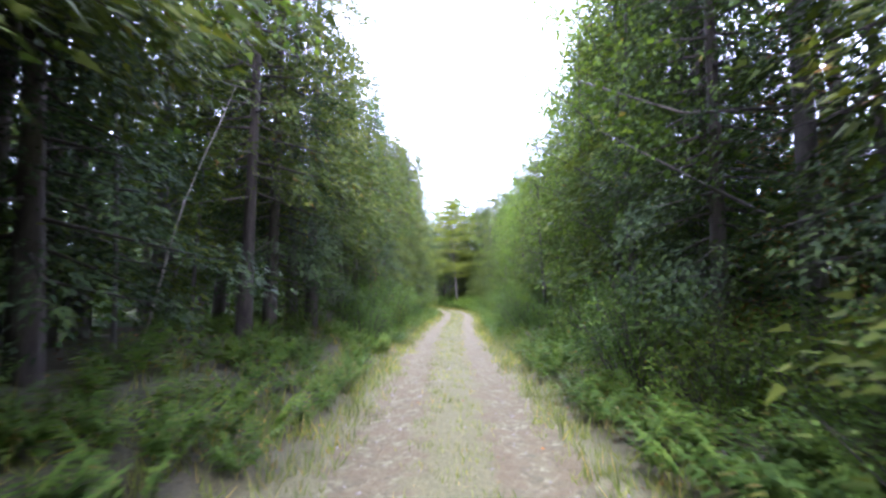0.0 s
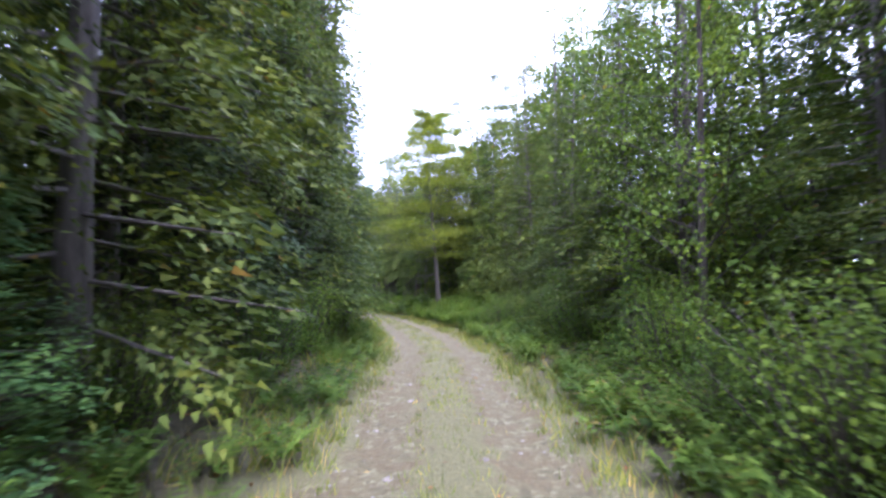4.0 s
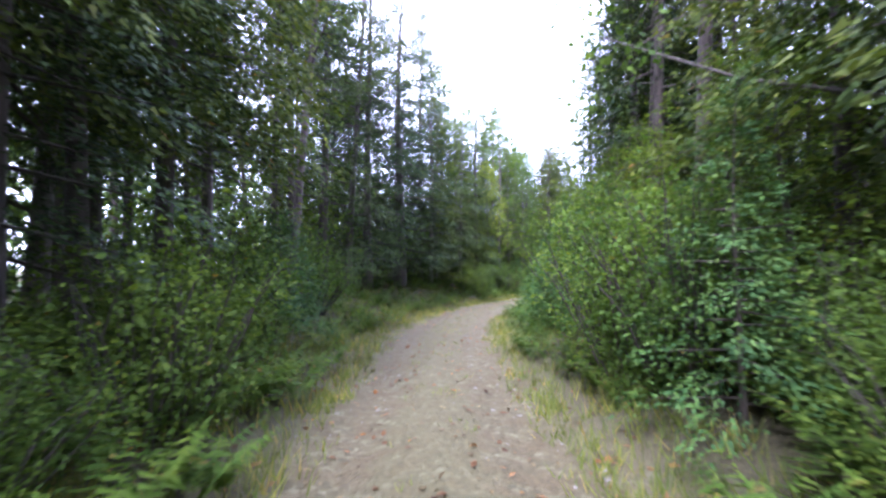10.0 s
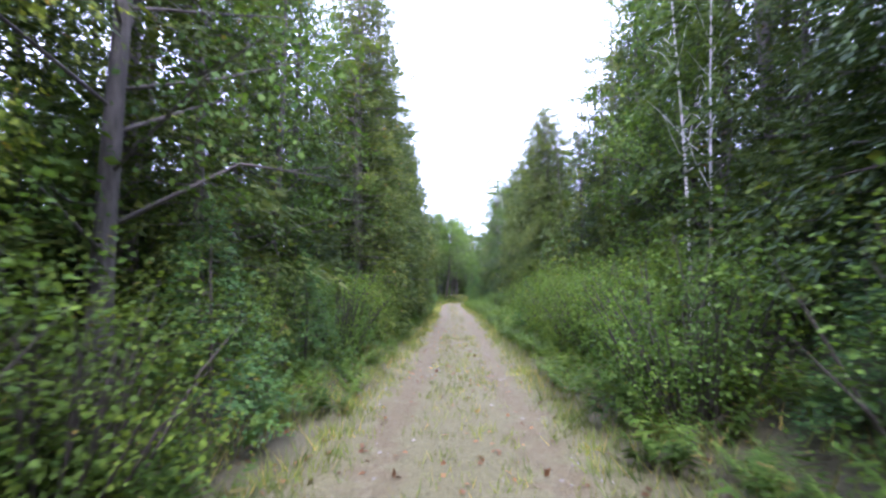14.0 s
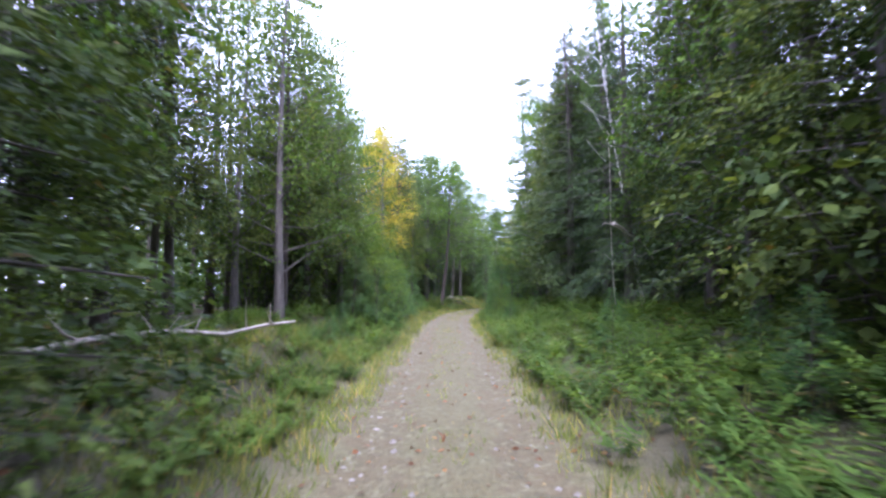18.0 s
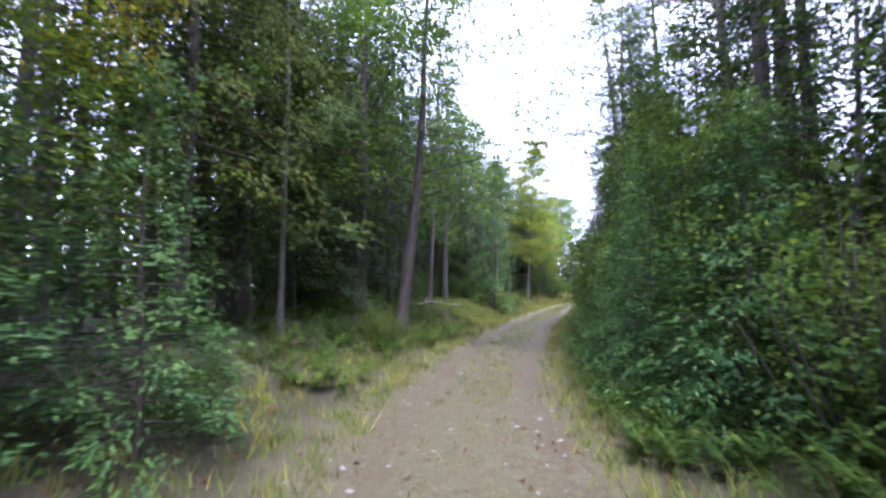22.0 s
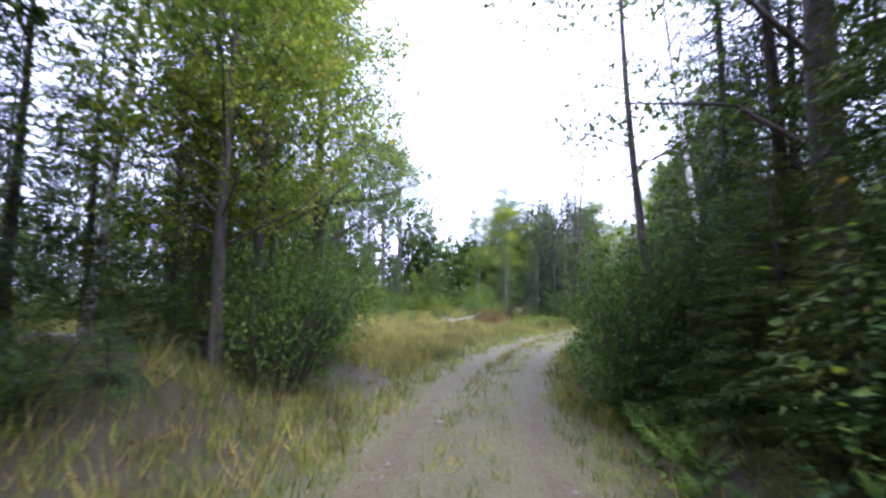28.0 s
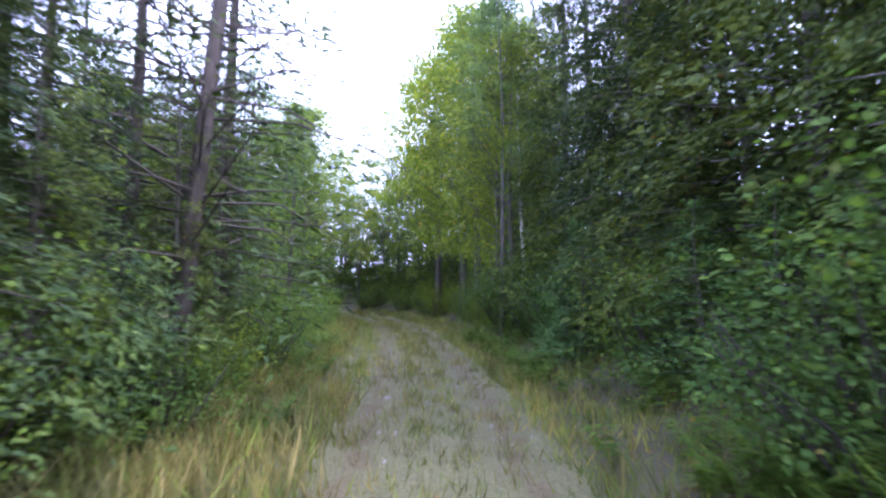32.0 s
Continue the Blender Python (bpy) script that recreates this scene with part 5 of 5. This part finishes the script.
def stones(seed, n):
    r = rng_of(seed)
    ball = np.array([(1, 0, 0), (-1, 0, 0), (0, 1, 0), (0, -1, 0), (0, 0, 1), (0, 0, -1)], float)
    tri = np.array([(0, 2, 4), (2, 1, 4), (1, 3, 4), (3, 0, 4), (2, 0, 5), (1, 2, 5), (3, 1, 5), (0, 3, 5)])
    s = r.uniform(-8, 255, n)
    d = np.sign(r.normal(0, 1, n)) * 0.78 + r.normal(0, 0.28, n)
    x, y = place(s, d)
    p = np.stack([x, y, ground_z(x, y, s, d)], 1)
    size = r.gamma(2.0, 0.006, n) + 0.009
    v = p[:, None, :] + ball[None] * size[:, None, None] * np.stack([r.uniform(0.7, 1.5, (n, 6)), r.uniform(0.7, 1.5, (n, 6)), r.uniform(0.4, 0.8, (n, 6))], -1)
    f = tri[None] + (np.arange(n) * 6)[:, None, None]
    ob = new("gravel", mesh_object("gravel", v.reshape(-1, 3), f.reshape(-1, 3), M_STONE))
    return tagged(ob, "loose pale stones in the wheel ruts", "gravel", "", "stuff")


stones(131, 4200)


# ---- logs, sticks, rocks ----
def log(name, ends, girth, label, bark, twigs=6, seed=1, lift=0.1, reach=0.7):
    r = rng_of(seed)
    (s0, d0, z0), (s1, d1, z1) = ends
    n = 7
    pts = []
    for i in range(n):
        f = i / (n - 1)
        x, y = place(s0 + (s1 - s0) * f, d0 + (d1 - d0) * f)
        pts.append((float(x), float(y), z_at(float(x), float(y)) + z0 + (z1 - z0) * f + r.normal(0, 0.015)))
    pts = np.array(pts)
    base = pts[0].copy()
    wood, shoots = Wood(), []
    wood.limb(pts - base, np.linspace(girth, girth * 0.45, n), 8)
    for end in (0, -1):
        wood.limb(np.array([pts[end], pts[end] + (pts[end] - pts[end + (1 if end == 0 else -1)]) * 0.012]) - base, [girth * (1 if end == 0 else 0.45), 0.002], 8)
    for b in range(twigs):
        f = r.uniform(0.25, 0.98)
        p = pts[0] + (pts[-1] - pts[0]) * f - base
        e = p + np.array([r.normal(0, 0.4), r.normal(0, 0.4), abs(r.normal(0.5, 0.3))]) * reach
        tw = Wood()
        tw.limb([p, (p + e) / 2 + r.normal(0, 0.05, 3), e], [0.022, 0.014, 0.004], 4)
        shoots.append(tw)
    if max(z0, z1) > 0.4 and "log" in name:
        for f in (0.55, 0.9):
            p = pts[0] + (pts[-1] - pts[0]) * f
            e = np.array([p[0] + r.normal(0, 0.08), p[1] + r.normal(0, 0.08), z_at(float(p[0]), float(p[1])) - 0.05])
            tw = Wood()
            tw.limb(np.array([p, (p + e) / 2 + r.normal(0, 0.03, 3), e]) - base, [0.03, 0.025, 0.018], 5)
            shoots.append(tw)
    ob = new(name)
    ob.location = base
    tagged(ob, label, "fallen log" if "log" in name else "stick", "logs beside the track" if "log" in name else "sticks beside the track")
    part = new("stem", wood.mesh("stem", bark))
    part.parent = ob
    for tw in shoots:
        part = new("twig", tw.mesh("twig", bark))
        part.parent = ob
    return ob


log("fallen_log", ((132.8, -4.6, 0.02), (138.6, -3.1, 0.36)), 0.055, "bleached fallen spruce log with upright dead twigs, lying on the verge", B_DEAD, 9, 1)
log("fallen_log", ((172.0, -4.4, 0.1), (176.8, -3.4, 0.14)), 0.042, "pale fallen log lying on the grassy verge", B_DEAD, 4, 2)
log("fallen_log", ((64.6, -5.0, 0.2), (66.6, -3.3, 0.3)), 0.07, "grey fallen log lying in ferns", B_DEAD, 4, 3)
log("fallen_log", ((221.5, -8.5, 0.1), (223.5, -6.6, 0.5)), 0.05, "bleached dead branch sticking out of the meadow grass", B_DEAD, 6, 4, 0.1, 0.5)
log("stick", ((65.4, 3.0, 0.45), (63.3, 2.9, 0.3)), 0.025, "pale broken stick leaning on the bank", B_DEAD, 0, 5)
log("stick", ((138.2, 3.2, 2.3), (139.8, 4.6, 1.4)), 0.04, "pale broken trunk hanging at a slant between trees", B_DEAD, 0, 6)
log("stick", ((190.8, 3.5, 0.9), (191.6, 2.6, 0.1)), 0.03, "grey bent branch lying on the bank", B_DEAD, 2, 7)
log("stick", ((73.0, 4.0, 1.2), (74.5, 5.6, 0.2)), 0.035, "grey leaning dead stem among ferns", B_DEAD, 1, 8)
log("stick", ((52.8, 6.2, 1.0), (53.6, 4.6, 0.2)), 0.03, "pale dead branch among brush on the bank", B_DEAD, 2, 9)


def rock(s, d, size, seed):
    r = rng_of(seed)
    bm = bmesh.new()
    bmesh.ops.create_icosphere(bm, subdivisions=2, radius=size)
    for v in bm.verts:
        v.co *= 1 + 0.28 * noise.noise(v.co * (1.6 / size) + Vector((seed, 0, 0)))
        v.co.z *= 0.6
    me = bpy.data.meshes.new("rock")
    bm.to_mesh(me)
    bm.free()
    me.materials.append(M_STONE)
    x, y = place(s, d)
    ob = new("rock", me)
    ob.matrix_world = Matrix.Translation((float(x), float(y), z_at(float(x), float(y)) + size * 0.15)) @ Matrix.Rotation(r.uniform(0, 6), 4, "Z")
    return tagged(ob, "grey weathered rock beside the track", "rock", "rocks beside the track")


for i, (s, d, size) in enumerate(((9.2, -2.6, 0.14), (88.5, 1.9, 0.12), (96, -2.2, 0.22), (84.4, -2.4, 0.2))):
    rock(s, d, size, i + 3)


def undergrowth():
    r, lv = rng_of(151), Leaves(3)
    for side in (-1, 1):
        s = np.arange(-16, 203 if side < 0 else 268, 2.1)
        d = side * (8.6 + r.uniform(-1.0, 1.4, len(s)))
        x, y = place(s, d)
        ps, pd = plan_of(x, y)
        for cx, cy in zip(x[np.abs(pd) > 6.5], y[np.abs(pd) > 6.5]):
            k, hh = 220, r.uniform(2.0, 4.5)
            z, a = r.uniform(0.02, 1, k), r.uniform(0, 6.28, k)
            rad = 1.7 * np.sqrt(r.uniform(0.1, 1, k)) * (1.1 - z ** 2 * 0.7)
            p = np.stack([cx + np.cos(a) * rad, cy + np.sin(a) * rad, z * hh + 0.05], 1)
            lv.add(p, np.stack([np.cos(a), np.sin(a), r.normal(-0.3, 0.4, k)], 1), r.normal(0, 0.6, (k, 3)) + np.array([0, 0, 0.8]), r.uniform(0.2, 0.4, k), r.uniform(0.15, 0.3, k))
    return stuff("undergrowth", lv, M_UNDER, "dark tangled undergrowth deep under the trees", "undergrowth")


undergrowth()


# ---- distant woods that close the view ----
def far_woods():
    r, lv = rng_of(141), Leaves(3)
    for side in (-1, 1):
        for off, h, k in ((15.5, 8, 200), (19, 9, 200), (24, 12, 200), (31, 14, 150)):
            s = np.arange(-30, 288, 1.6)
            d = side * (off + r.uniform(-1.5, 1.5, len(s)))
            if side < 0:
                d = d - max(0, 34 - off) * ease(196, 206, s) * (1 - ease(250, 258, s))
            x, y = place(s, d)
            ps, pd = plan_of(x, y)
            ok = np.abs(pd) > off - 3
            for cx, cy in zip(x[ok], y[ok]):
                hh = h * r.uniform(0.75, 1.1) * (1.4 if off < 18 and 74 < ALONG[np.argmin((LINE[:, 0] - cx) ** 2 + (LINE[:, 1] - cy) ** 2)] < 104 and side < 0 else 1)
                z = r.uniform(0.02, 1, k)
                rad = 2.0 * (1.05 - z ** 1.5)
                a = r.uniform(0, 6.28, k)
                p = np.stack([cx + np.cos(a) * rad, cy + np.sin(a) * rad, z * hh], 1)
                ax = np.stack([np.cos(a), np.sin(a), r.normal(-0.3, 0.4, k)], 1)
                lv.add(p, ax, r.normal(0, 0.6, (k, 3)) + np.array([0, 0, 0.8]), r.uniform(0.35, 0.6, k), r.uniform(0.28, 0.5, k))
    for turn in range(150):
        a = turn / 150 * 2 * math.pi
        cx, cy = 5 + math.cos(a) * 95 + r.normal(0, 3), 110 + math.sin(a) * 205 + r.normal(0, 3)
        k = 70
        z = r.uniform(0.02, 1, k)
        b = r.uniform(0, 6.28, k)
        rad = 5.0 * (1.05 - z ** 1.5)
        p = np.stack([cx + np.cos(b) * rad, cy + np.sin(b) * rad, z * 15], 1)
        lv.add(p, np.stack([np.cos(b), np.sin(b), r.normal(-0.3, 0.4, k)], 1), r.normal(0, 0.6, (k, 3)) + np.array([0, 0, 0.8]), r.uniform(1.8, 3, k), r.uniform(1.0, 1.8, k))
    return stuff("far_woods", lv, M_FAR, "dense green woods far behind the track", "woods")


far_woods()
